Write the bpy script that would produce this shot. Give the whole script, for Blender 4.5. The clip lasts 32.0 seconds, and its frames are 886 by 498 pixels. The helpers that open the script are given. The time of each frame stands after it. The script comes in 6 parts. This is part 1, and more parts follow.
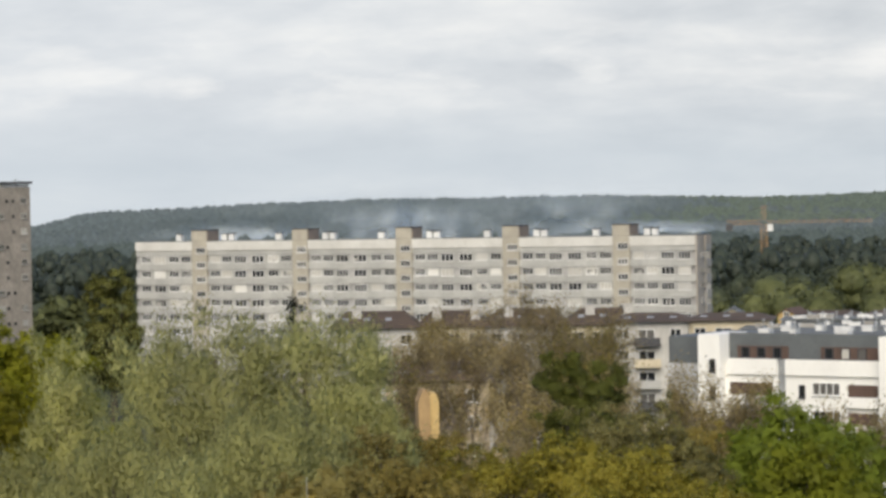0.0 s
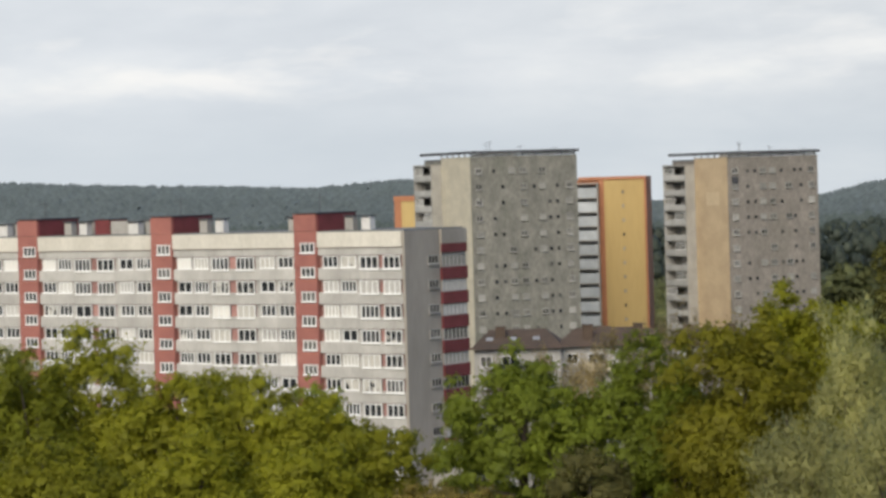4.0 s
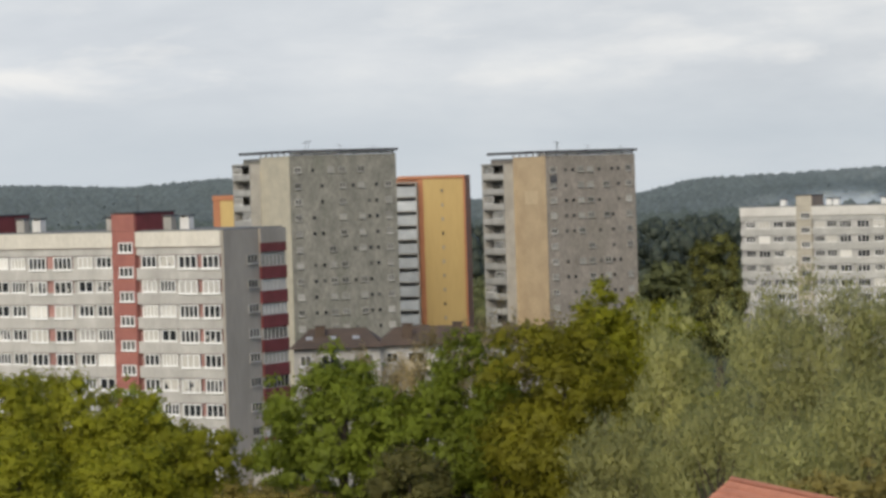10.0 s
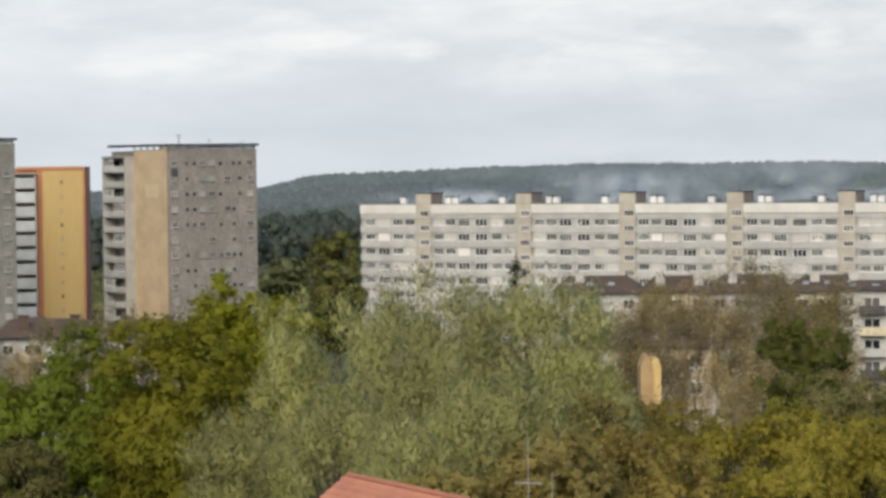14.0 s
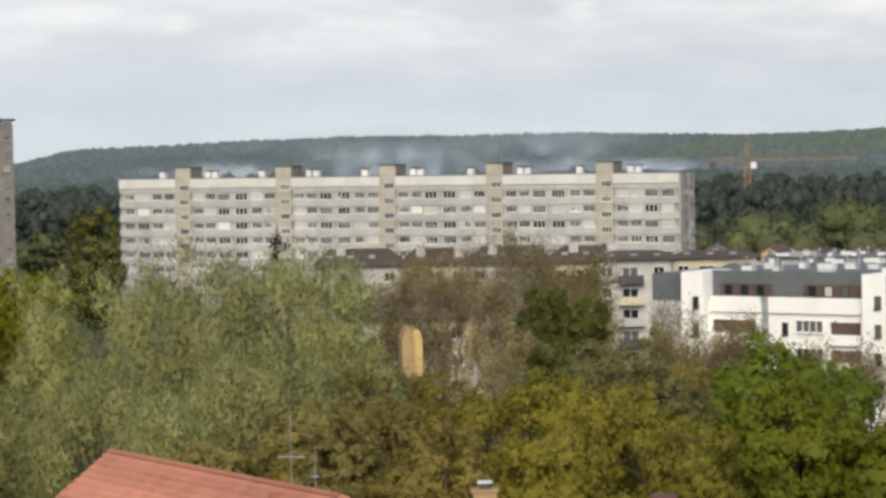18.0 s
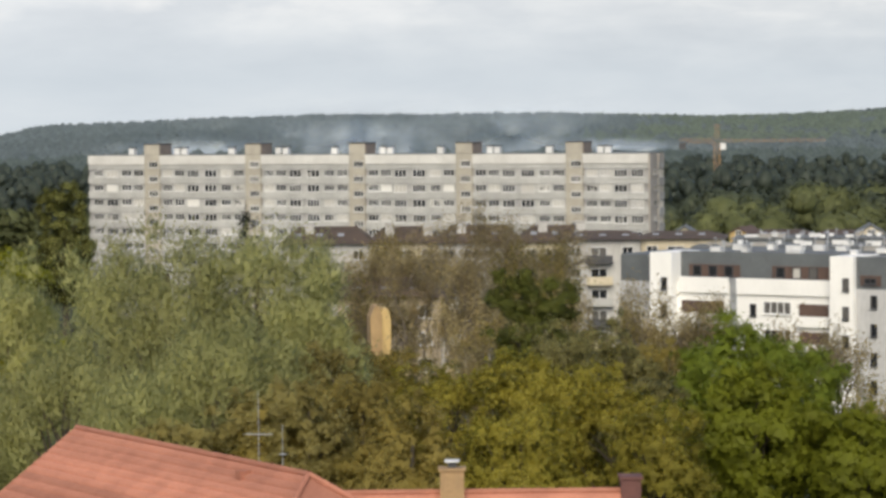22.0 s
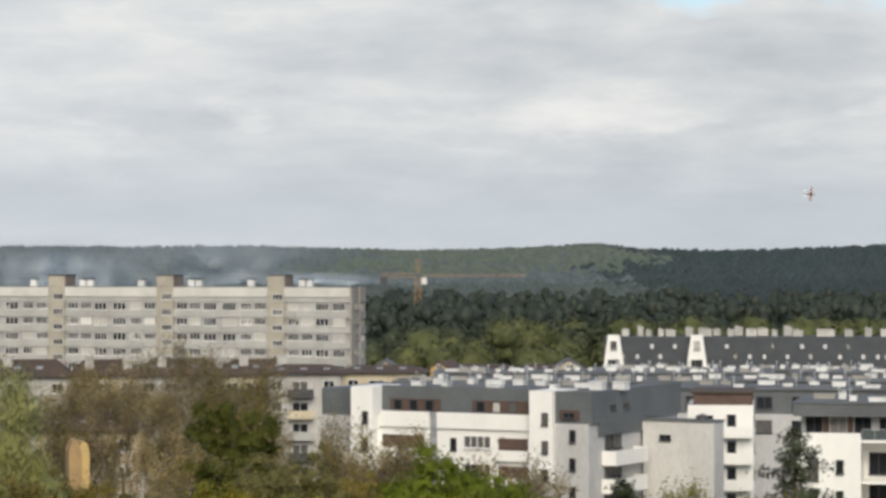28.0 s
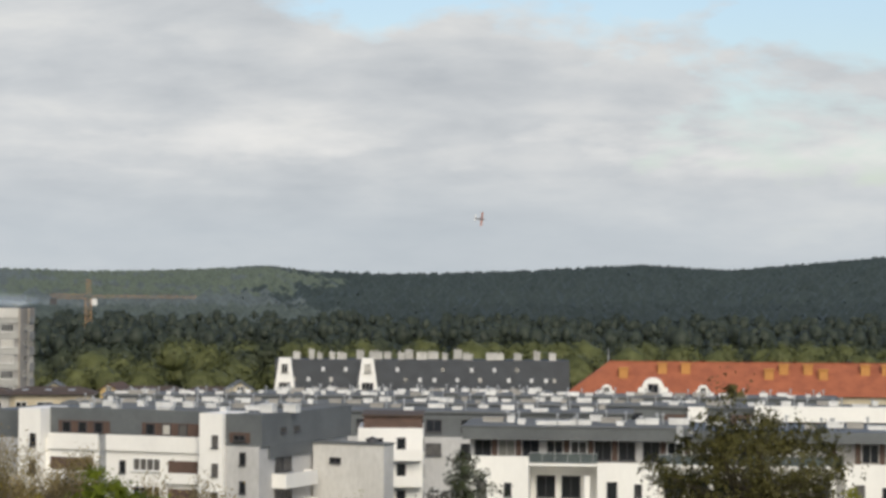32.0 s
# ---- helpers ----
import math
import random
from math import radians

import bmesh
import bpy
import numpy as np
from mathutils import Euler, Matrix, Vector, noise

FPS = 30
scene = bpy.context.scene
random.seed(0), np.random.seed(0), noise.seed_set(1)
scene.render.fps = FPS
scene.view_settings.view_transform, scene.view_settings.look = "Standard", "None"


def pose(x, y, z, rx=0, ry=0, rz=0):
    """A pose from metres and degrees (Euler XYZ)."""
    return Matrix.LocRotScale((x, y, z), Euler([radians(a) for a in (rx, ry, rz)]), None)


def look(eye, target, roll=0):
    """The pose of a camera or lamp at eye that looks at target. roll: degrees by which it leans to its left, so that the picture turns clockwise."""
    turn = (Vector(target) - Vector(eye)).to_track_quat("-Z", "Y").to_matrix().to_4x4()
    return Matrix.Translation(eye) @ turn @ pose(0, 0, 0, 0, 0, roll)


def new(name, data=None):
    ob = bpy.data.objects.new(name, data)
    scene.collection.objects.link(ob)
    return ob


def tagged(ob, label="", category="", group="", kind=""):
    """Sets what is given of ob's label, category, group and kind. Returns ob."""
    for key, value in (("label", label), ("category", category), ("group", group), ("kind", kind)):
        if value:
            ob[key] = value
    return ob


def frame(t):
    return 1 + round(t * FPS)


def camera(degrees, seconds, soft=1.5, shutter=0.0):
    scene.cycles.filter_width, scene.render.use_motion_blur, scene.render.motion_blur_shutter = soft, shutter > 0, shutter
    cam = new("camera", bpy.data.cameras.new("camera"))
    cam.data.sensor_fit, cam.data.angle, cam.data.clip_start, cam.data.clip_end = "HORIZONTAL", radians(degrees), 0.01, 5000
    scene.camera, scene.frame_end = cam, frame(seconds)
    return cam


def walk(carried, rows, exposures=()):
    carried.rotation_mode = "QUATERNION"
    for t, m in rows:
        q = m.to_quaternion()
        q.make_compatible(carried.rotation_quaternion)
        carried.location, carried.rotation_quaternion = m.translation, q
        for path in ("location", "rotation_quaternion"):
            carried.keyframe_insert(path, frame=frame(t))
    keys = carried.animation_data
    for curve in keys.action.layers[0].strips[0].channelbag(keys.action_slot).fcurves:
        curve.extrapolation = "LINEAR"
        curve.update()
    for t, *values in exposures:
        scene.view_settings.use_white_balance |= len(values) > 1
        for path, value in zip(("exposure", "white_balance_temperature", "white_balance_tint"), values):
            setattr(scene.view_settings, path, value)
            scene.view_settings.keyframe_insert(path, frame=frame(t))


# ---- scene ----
EYE = Vector((0.0, 0.0, 40.0))
cam = camera(17.82, 32.0, soft=3.2)
# seconds, turn to the left, tilt up, roll, all in degrees
TURNS = [
    (0, -6.213, -1.069, -1.074), (0.5, -4.994, -1.277, -0.963), (1, -4.823, -1.419, -1.155), (1.5, -4.754, -1.555, -1.280),
    (2, -4.960, -1.523, -1.451), (2.5, -4.810, -1.622, -1.550), (2.9, -3.677, -1.691, -1.776), (3, -2.504, -1.728, -1.833),
    (3.1, -1.217, -1.611, -1.744), (3.3, 2.697, -1.341, -1.566), (3.4, 4.483, -1.384, -1.477), (3.5, 5.574, -1.472, -1.444),
    (3.6, 6.576, -1.588, -1.500), (4, 9.672, -1.340, -1.687), (4.5, 13.689, -1.319, -1.531), (5, 15.500, -1.750, -2.300),
    (5.5, 14.750, -1.300, -2.200), (6, 12.900, -0.750, -2.000), (6.5, 11.505, -0.378, -1.565), (7, 10.872, -0.651, -1.313),
    (7.5, 10.788, -0.647, -1.264), (8, 9.627, -1.200, -1.231), (8.5, 9.440, -0.514, -1.693), (9, 8.071, -0.420, -1.808),
    (9.5, 6.839, -1.308, -1.897), (10, 6.012, -1.468, -1.766), (10.5, 5.355, -1.569, -1.704), (11, 3.528, -1.828, -1.561),
    (11.5, 2.409, -1.836, -1.277), (12, 1.798, -1.746, -1.441), (12.5, 1.445, -1.858, -1.290), (13, 0.036, -1.588, -1.281),
    (13.5, -1.356, -1.859, -0.761), (14, -1.676, -1.730, -0.650), (14.5, -2.573, -1.911, -0.779), (15, -4.179, -2.050, -0.228),
    (15.5, -5.724, -2.056, -0.388), (16, -6.720, -2.000, -0.700), (16.5, -7.000, -1.980, -0.850), (17, -6.900, -1.950, -1.000),
    (17.5, -6.615, -1.999, -1.130), (18, -6.522, -2.342, -1.054), (18.5, -6.568, -2.463, -1.029), (19, -6.603, -2.457, -1.070),
    (19.5, -6.792, -2.408, -0.895), (20, -7.111, -2.209, -0.636), (20.5, -7.316, -2.194, -0.491), (21, -7.103, -2.360, -0.538),
    (21.5, -7.178, -2.688, -0.478), (22, -7.145, -2.782, -0.566), (22.5, -7.480, -2.550, -0.453), (23, -7.914, -2.061, -0.192),
    (23.5, -8.287, -1.798, -0.286), (24, -8.275, -1.713, -0.304), (24.5, -8.595, -1.878, -0.225), (25, -8.882, -1.796, -0.038),
    (25.2, -9.468, -1.515, -0.005), (25.5, -9.861, -1.153, 0.009), (26, -11.329, -0.855, 0.292), (26.5, -11.899, -0.602, -0.029),
    (28.5, -13.428, -0.067, -0.034), (29, -13.473, -0.123, -0.006), (29.5, -13.846, 0.630, -0.035), (30, -14.673, 0.537, 0.436),
    (30.5, -15.875, 0.138, 0.500), (31, -17.082, 0.088, 0.300), (31.5, -18.701, 0.229, 0.534), (32, -19.848, 0.367, 0.406),
]


def aim(turn, tilt, roll):
    a, b = radians(turn), radians(tilt)
    way = Vector((-math.sin(a) * math.cos(b), math.cos(a) * math.cos(b), math.sin(b)))
    return look(EYE, EYE + way * 100, roll)


walk(cam, [(t, aim(a, b, c)) for t, a, b, c in TURNS], exposures=[(0, 0.0), (4, -0.02), (7, -0.12), (10, -0.12), (13, 0.06), (19, 0.05), (24, 0.01), (28, -0.13), (32, -0.22)])

# ---- sky, sun ----
world = bpy.data.worlds.new("world")
scene.world = world
world.use_nodes = True
wt = world.node_tree
wt.nodes.clear()


def wnode(kind, **values):
    n = wt.nodes.new(kind)
    for key, value in values.items():
        n.inputs[key].default_value = value
    return n


SUN_ELEVATION, SUN_ROTATION = radians(36), radians(189)
sky = wt.nodes.new("ShaderNodeTexSky")
sky.sky_type = "NISHITA"
sky.sun_disc = False
sky.sun_elevation, sky.sun_rotation = SUN_ELEVATION, SUN_ROTATION
coords = wt.nodes.new("ShaderNodeTexCoord")
split = wt.nodes.new("ShaderNodeSeparateXYZ")
wt.links.new(coords.outputs["Generated"], split.inputs[0])


def cloud_noise(sx, sz, detail, seed, distort=0.0):
    m = wt.nodes.new("ShaderNodeMapping")
    m.inputs["Scale"].default_value = (sx, sx, sz)
    m.inputs["Location"].default_value = (seed, seed * 0.7, seed * 1.3)
    wt.links.new(coords.outputs["Generated"], m.inputs["Vector"])
    n = wnode("ShaderNodeTexNoise", Scale=1.0, Detail=detail, Roughness=0.55, Distortion=distort)
    wt.links.new(m.outputs[0], n.inputs["Vector"])
    return n.outputs["Fac"]


def ramp(source, stops):
    r = wt.nodes.new("ShaderNodeValToRGB")
    e = r.color_ramp.elements
    while len(e) < len(stops):
        e.new(0.5)
    for el, (pos, col) in zip(e, stops):
        el.position, el.color = pos, (*col, 1)
    wt.links.new(source, r.inputs[0])
    return r.outputs[0]


def mixrgb(fac, a, b, blend="MIX"):
    m = wt.nodes.new("ShaderNodeMix")
    m.data_type, m.blend_type = "RGBA", blend
    if isinstance(fac, float):
        m.inputs[0].default_value = fac
    else:
        wt.links.new(fac, m.inputs[0])
    for socket, value in ((m.inputs[6], a), (m.inputs[7], b)):
        if isinstance(value, tuple):
            socket.default_value = (*value, 1)
        else:
            wt.links.new(value, socket)
    return m.outputs[2]


def wmath(op, a, b):
    m = wt.nodes.new("ShaderNodeMath")
    m.operation = op
    for socket, value in ((m.inputs[0], a), (m.inputs[1], b)):
        if isinstance(value, (int, float)):
            socket.default_value = value
        else:
            wt.links.new(value, socket)
    return m.outputs[0]


# a closed cover of stratus, in long low bands, a little bluer towards the horizon
bands = cloud_noise(7.0, 32.0, 7.0, 3.1, 0.2)
fine = cloud_noise(30.0, 85.0, 6.0, 9.4, 0.2)
mixed = wmath("ADD", wmath("MULTIPLY", bands, 0.7), wmath("MULTIPLY", fine, 0.3))
body = ramp(mixed, [(0.36, (0.558, 0.592, 0.626)), (0.48, (0.68, 0.707, 0.728)), (0.57, (0.792, 0.805, 0.806)), (0.67, (0.96, 0.95, 0.90))])
# smoother cover in the west, more broken in the east
west = ramp(wmath("MULTIPLY", wmath("ADD", split.outputs["X"], 0.4), 1.25), [(0.2, (0.62, 0.62, 0.62)), (0.85, (0.05, 0.05, 0.05))])
body = mixrgb(west, body, (0.765, 0.812, 0.868))
low = ramp(split.outputs["Z"], [(0.012, (0, 0, 0)), (0.038, (1, 1, 1))])
cover = mixrgb(low, mixrgb(0.62, body, (0.595, 0.66, 0.715)), body)
# the brightest bands lie low over the hills
belt = ramp(split.outputs["Z"], [(0.026, (0, 0, 0)), (0.038, (1, 1, 1)), (0.05, (0.8, 0.8, 0.8)), (0.07, (0, 0, 0))])
puffs = ramp(cloud_noise(13.0, 48.0, 7.0, 14.2, 0.2), [(0.51, (0, 0, 0)), (0.67, (0.85, 0.85, 0.85))])
cover = mixrgb(wmath("MULTIPLY", belt, puffs), cover, (0.97, 0.96, 0.935))
clouds = wnode("ShaderNodeBackground", Strength=1.0)
wt.links.new(cover, clouds.inputs[0])
clear = wnode("ShaderNodeBackground", Strength=0.13)
wt.links.new(mixrgb(1.0, sky.outputs[0], (0.95, 1.0, 1.12), "MULTIPLY"), clear.inputs[0])
# the cover breaks open to the north-east
gap_noise = cloud_noise(13.0, 34.0, 7.0, 21.0, 0.15)
east = wmath("MULTIPLY", wmath("SUBTRACT", split.outputs["X"], 0.31), 4.5)
high = wmath("MULTIPLY", wmath("SUBTRACT", split.outputs["Z"], 0.052), 14.0)
opening = wmath("ADD", wmath("MULTIPLY", wmath("ADD", east, high), 0.6), wmath("MULTIPLY", wmath("SUBTRACT", gap_noise, 0.5), 2.0))
closed = ramp(opening, [(0.29, (1, 1, 1)), (0.5, (0.06, 0.06, 0.06))])
mix = wt.nodes.new("ShaderNodeMixShader")
wt.links.new(closed, mix.inputs[0])
wt.links.new(clear.outputs[0], mix.inputs[1])
wt.links.new(clouds.outputs[0], mix.inputs[2])
out = wt.nodes.new("ShaderNodeOutputWorld")
wt.links.new(mix.outputs[0], out.inputs[0])

sun = new("sun", bpy.data.lights.new("sun", "SUN"))
sun.data.energy, sun.data.angle, sun.data.color = 3.5, radians(50), (1.0, 0.90, 0.70)
way = Vector((math.sin(SUN_ROTATION) * math.cos(SUN_ELEVATION), math.cos(SUN_ROTATION) * math.cos(SUN_ELEVATION), math.sin(SUN_ELEVATION)))
sun.matrix_world = look(way * 500, (0, 0, 0))


# ---- materials ----
def material(name, colour, second=None, rough=0.85, scale=0.6, fine=6.0, amount=0.5, bump=0.15, metal=0.0, vary=0.0, spread=0.08, third=None, streak=1.0):
    """A surface with stains at one scale and grain at a finer one, in metres; streak < 1 draws the stains out downwards."""
    m = bpy.data.materials.new(name)
    m.use_nodes = True
    t = m.node_tree
    shader = t.nodes["Principled BSDF"]
    shader.inputs["Roughness"].default_value = rough
    shader.inputs["Metallic"].default_value = metal
    pos = t.nodes.new("ShaderNodeNewGeometry")
    mapping = t.nodes.new("ShaderNodeMapping")
    mapping.inputs["Scale"].default_value = (1, 1, streak)
    t.links.new(pos.outputs["Position"], mapping.inputs[0])

    def noise_at(s, detail):
        n = t.nodes.new("ShaderNodeTexNoise")
        n.inputs["Scale"].default_value, n.inputs["Detail"].default_value = s, detail
        t.links.new(mapping.outputs[0], n.inputs["Vector"])
        return n.outputs["Fac"]

    def mixer(fac, a, b, blend="MIX"):
        x = t.nodes.new("ShaderNodeMix")
        x.data_type, x.blend_type = "RGBA", blend
        for socket, value in ((x.inputs[0], fac), (x.inputs[6], a), (x.inputs[7], b)):
            if isinstance(value, (int, float)):
                socket.default_value = value
            elif isinstance(value, tuple):
                socket.default_value = (*value, 1)
            else:
                t.links.new(value, socket)
        return x.outputs[2]

    def curve(source, a, b):
        r = t.nodes.new("ShaderNodeMapRange")
        r.inputs[1].default_value, r.inputs[2].default_value = a, b
        t.links.new(source, r.inputs[0])
        return r.outputs[0]

    second = second or tuple(c * 0.72 for c in colour)
    stain = curve(noise_at(scale, 5), 0.5 - amount * 0.3, 0.5 + amount * 0.3)
    grain = noise_at(fine, 4)
    col = mixer(stain, colour, second)
    if third:
        col = mixer(curve(noise_at(scale * 0.37, 3), 0.52, 0.66), col, third)
    g = t.nodes.new("ShaderNodeMapRange")
    g.inputs[1].default_value, g.inputs[2].default_value, g.inputs[3].default_value, g.inputs[4].default_value = 0.3, 0.7, 1 - spread, 1 + spread
    t.links.new(grain, g.inputs[0])
    hsv = t.nodes.new("ShaderNodeHueSaturation")
    t.links.new(col, hsv.inputs["Color"])
    if vary:
        info = t.nodes.new("ShaderNodeObjectInfo")
        r = t.nodes.new("ShaderNodeMapRange")
        r.inputs[3].default_value, r.inputs[4].default_value = 1 - vary, 1 + vary
        t.links.new(info.outputs["Random"], r.inputs[0])
        x = t.nodes.new("ShaderNodeMath")
        x.operation = "MULTIPLY"
        t.links.new(r.outputs[0], x.inputs[0])
        t.links.new(g.outputs[0], x.inputs[1])
        t.links.new(x.outputs[0], hsv.inputs["Value"])
    else:
        t.links.new(g.outputs[0], hsv.inputs["Value"])
    t.links.new(hsv.outputs[0], shader.inputs["Base Color"])
    if bump:
        b = t.nodes.new("ShaderNodeBump")
        b.inputs["Strength"].default_value, b.inputs["Distance"].default_value = bump, 0.05
        t.links.new(grain, b.inputs["Height"])
        t.links.new(b.outputs[0], shader.inputs["Normal"])
    return m


def foliage(name, dark, light, through_light=0.5, airy=0.35):
    """Leaf sprays: each one its own shade, light shining through, with gaps between the leaves."""
    m = bpy.data.materials.new(name)
    m.use_nodes = True
    t = m.node_tree
    t.nodes.clear()
    geo = t.nodes.new("ShaderNodeNewGeometry")
    info = t.nodes.new("ShaderNodeObjectInfo")
    n = t.nodes.new("ShaderNodeTexNoise")
    n.inputs["Scale"].default_value, n.inputs["Detail"].default_value = 0.35, 3
    t.links.new(geo.outputs["Position"], n.inputs["Vector"])
    add = t.nodes.new("ShaderNodeMath")
    add.operation = "MULTIPLY_ADD"
    add.inputs[1].default_value = 0.4
    t.links.new(geo.outputs["Random Per Island"], add.inputs[0])
    far = t.nodes.new("ShaderNodeMapRange")
    far.inputs[1].default_value, far.inputs[2].default_value, far.inputs[4].default_value = 0.35, 0.65, 0.5
    t.links.new(n.outputs["Fac"], far.inputs[0])
    t.links.new(far.outputs[0], add.inputs[2])
    r = t.nodes.new("ShaderNodeValToRGB")
    e = r.color_ramp.elements
    e[0].position, e[0].color, e[1].position, e[1].color = 0.1, (*(c * 0.84 for c in dark), 1), 0.9, (*(c * 1.16 for c in light), 1)
    grain = t.nodes.new("ShaderNodeTexNoise")
    grain.inputs["Scale"].default_value, grain.inputs["Detail"].default_value = 2.2, 4
    t.links.new(geo.outputs["Position"], grain.inputs["Vector"])
    both = t.nodes.new("ShaderNodeMath")
    both.operation = "MULTIPLY_ADD"
    both.inputs[1].default_value = 0.7
    t.links.new(grain.outputs["Fac"], both.inputs[0])
    t.links.new(add.outputs[0], both.inputs[2])
    less = t.nodes.new("ShaderNodeMath")
    less.operation = "SUBTRACT"
    less.inputs[1].default_value = 0.25
    t.links.new(both.outputs[0], less.inputs[0])
    t.links.new(less.outputs[0], r.inputs[0])
    hsv = t.nodes.new("ShaderNodeHueSaturation")
    v = t.nodes.new("ShaderNodeMapRange")
    v.inputs[3].default_value, v.inputs[4].default_value = 0.85, 1.15
    t.links.new(info.outputs["Random"], v.inputs[0])
    t.links.new(v.outputs[0], hsv.inputs["Value"])
    t.links.new(r.outputs[0], hsv.inputs["Color"])
    a = t.nodes.new("ShaderNodeBsdfPrincipled")
    a.inputs["Roughness"].default_value = 0.6
    a.inputs["Specular IOR Level"].default_value = 0.25
    b = t.nodes.new("ShaderNodeBsdfTranslucent")
    mx = t.nodes.new("ShaderNodeMixShader")
    mx.inputs[0].default_value = through_light
    t.links.new(hsv.outputs[0], a.inputs["Base Color"])
    t.links.new(hsv.outputs[0], b.inputs[0])
    t.links.new(a.outputs[0], mx.inputs[1])
    t.links.new(b.outputs[0], mx.inputs[2])
    o = t.nodes.new("ShaderNodeOutputMaterial")
    if airy:
        gaps = t.nodes.new("ShaderNodeBsdfTransparent")
        open_mix = t.nodes.new("ShaderNodeMixShader")
        open_mix.inputs[0].default_value = airy
        t.links.new(mx.outputs[0], open_mix.inputs[1])
        t.links.new(gaps.outputs[0], open_mix.inputs[2])
        t.links.new(open_mix.outputs[0], o.inputs[0])
    else:
        t.links.new(mx.outputs[0], o.inputs[0])
    return m


def window_glass(name, dark, curtain, share):
    """Dark panes; behind a share of them hang pale curtains."""
    m = bpy.data.materials.new(name)
    m.use_nodes = True
    t = m.node_tree
    shader = t.nodes["Principled BSDF"]
    shader.inputs["Roughness"].default_value = 0.08
    info = t.nodes.new("ShaderNodeObjectInfo")
    geo = t.nodes.new("ShaderNodeNewGeometry")
    add = t.nodes.new("ShaderNodeMath")
    add.operation = "MULTIPLY_ADD"
    add.inputs[1].default_value = 0.4
    spots = t.nodes.new("ShaderNodeTexNoise")
    spots.inputs["Scale"].default_value = 1.1
    t.links.new(geo.outputs["Position"], spots.inputs["Vector"])
    t.links.new(spots.outputs["Fac"], add.inputs[0])
    t.links.new(info.outputs["Random"], add.inputs[2])
    r = t.nodes.new("ShaderNodeValToRGB")
    e = r.color_ramp.elements
    e[0].position, e[0].color = max(0.0, 1.2 - share - 0.25), (*dark, 1)
    e[1].position, e[1].color = 1.0, (*curtain, 1)
    t.links.new(add.outputs[0], r.inputs[0])
    t.links.new(r.outputs[0], shader.inputs["Base Color"])
    return m


CREAM_PANEL = material("pale concrete panel", (0.475, 0.46, 0.435), (0.375, 0.36, 0.34), scale=0.35, fine=3, vary=0.07, streak=0.35)
PARAPET_CREAM = material("cream parapet paint", (0.63, 0.595, 0.53), (0.54, 0.51, 0.45), scale=0.3, fine=3, vary=0.04, streak=0.5)
GREY_PANEL = material("white grey panel", (0.45, 0.445, 0.425), (0.36, 0.355, 0.34), scale=0.3, fine=3, vary=0.07, streak=0.35)
PARAPET_WHITE = material("off-white parapet", (0.62, 0.605, 0.575), (0.53, 0.515, 0.485), scale=0.3, fine=3, vary=0.03)
BRICK_RED = material("brick red paint", (0.335, 0.13, 0.108), (0.275, 0.105, 0.09), scale=0.5, fine=4, vary=0.06)
DARK_RED = material("dark and shaded red paint", (0.17, 0.035, 0.04), (0.13, 0.03, 0.03), scale=0.6, fine=4, vary=0.08)
PINK_INFILL = material("faded red infill board", (0.36, 0.2, 0.18), (0.29, 0.15, 0.135), scale=0.6, fine=4, vary=0.25)
GREY_INFILL = material("grey infill board", (0.42, 0.41, 0.40), (0.33, 0.32, 0.32), scale=0.6, fine=4, vary=0.2)
TAN_PANEL = material("sandy stair panel", (0.42, 0.385, 0.32), (0.35, 0.32, 0.27), scale=0.5, fine=4, vary=0.05)
TAN_SHADED = material("lift house side in shaded sand", (0.25, 0.20, 0.165), (0.2, 0.165, 0.14), scale=0.5, fine=4)
GABLE_GREY = material("weathered grey gable", (0.365, 0.33, 0.29), (0.285, 0.258, 0.225), scale=0.25, fine=2, streak=0.3)
TOWER_GREY = material("weathered tower concrete", (0.245, 0.236, 0.205), (0.14, 0.137, 0.12), scale=0.55, fine=2.4, amount=0.8, spread=0.2, streak=0.55, third=(0.165, 0.164, 0.138))
TOWER_GREY_WARM = material("grey tower render", (0.262, 0.235, 0.206), (0.175, 0.156, 0.137), scale=0.55, fine=2.4, amount=0.8, spread=0.18, streak=0.6, third=(0.2, 0.18, 0.155))
TOWER_CREAM = material("cream tower wall", (0.53, 0.485, 0.385), (0.44, 0.405, 0.325), scale=0.3, fine=2, streak=1.6)
TOWER_SAND = material("sandy tower wall", (0.505, 0.39, 0.25), (0.43, 0.325, 0.21), scale=0.25, fine=2, streak=1.2)
SAND_PALE = material("pale repainted wall", (0.56, 0.45, 0.30), (0.51, 0.405, 0.265), scale=0.4, fine=2)
TOWER_YELLOW = material("ochre yellow render", (0.496, 0.36, 0.15), (0.44, 0.312, 0.128), scale=0.12, fine=2, spread=0.04, streak=0.15)
TOWER_TRIM = material("grey painted trim", (0.27, 0.265, 0.245), (0.22, 0.215, 0.2), rough=0.6, vary=0.2)
RAIL_BLUE = material("pale blue-grey balcony panel", (0.44, 0.46, 0.47), (0.36, 0.38, 0.395), scale=0.6, fine=4, vary=0.25)
OCHRE_DARK = material("darker ochre trim", (0.36, 0.25, 0.1), (0.3, 0.2, 0.08))
TOWER_ORANGE = material("orange render", (0.41, 0.178, 0.092), (0.36, 0.152, 0.08), scale=0.3, fine=2)
WHITE_RENDER = material("white render", (0.86, 0.845, 0.81), (0.80, 0.785, 0.755), scale=0.25, fine=3, spread=0.02, streak=0.4)
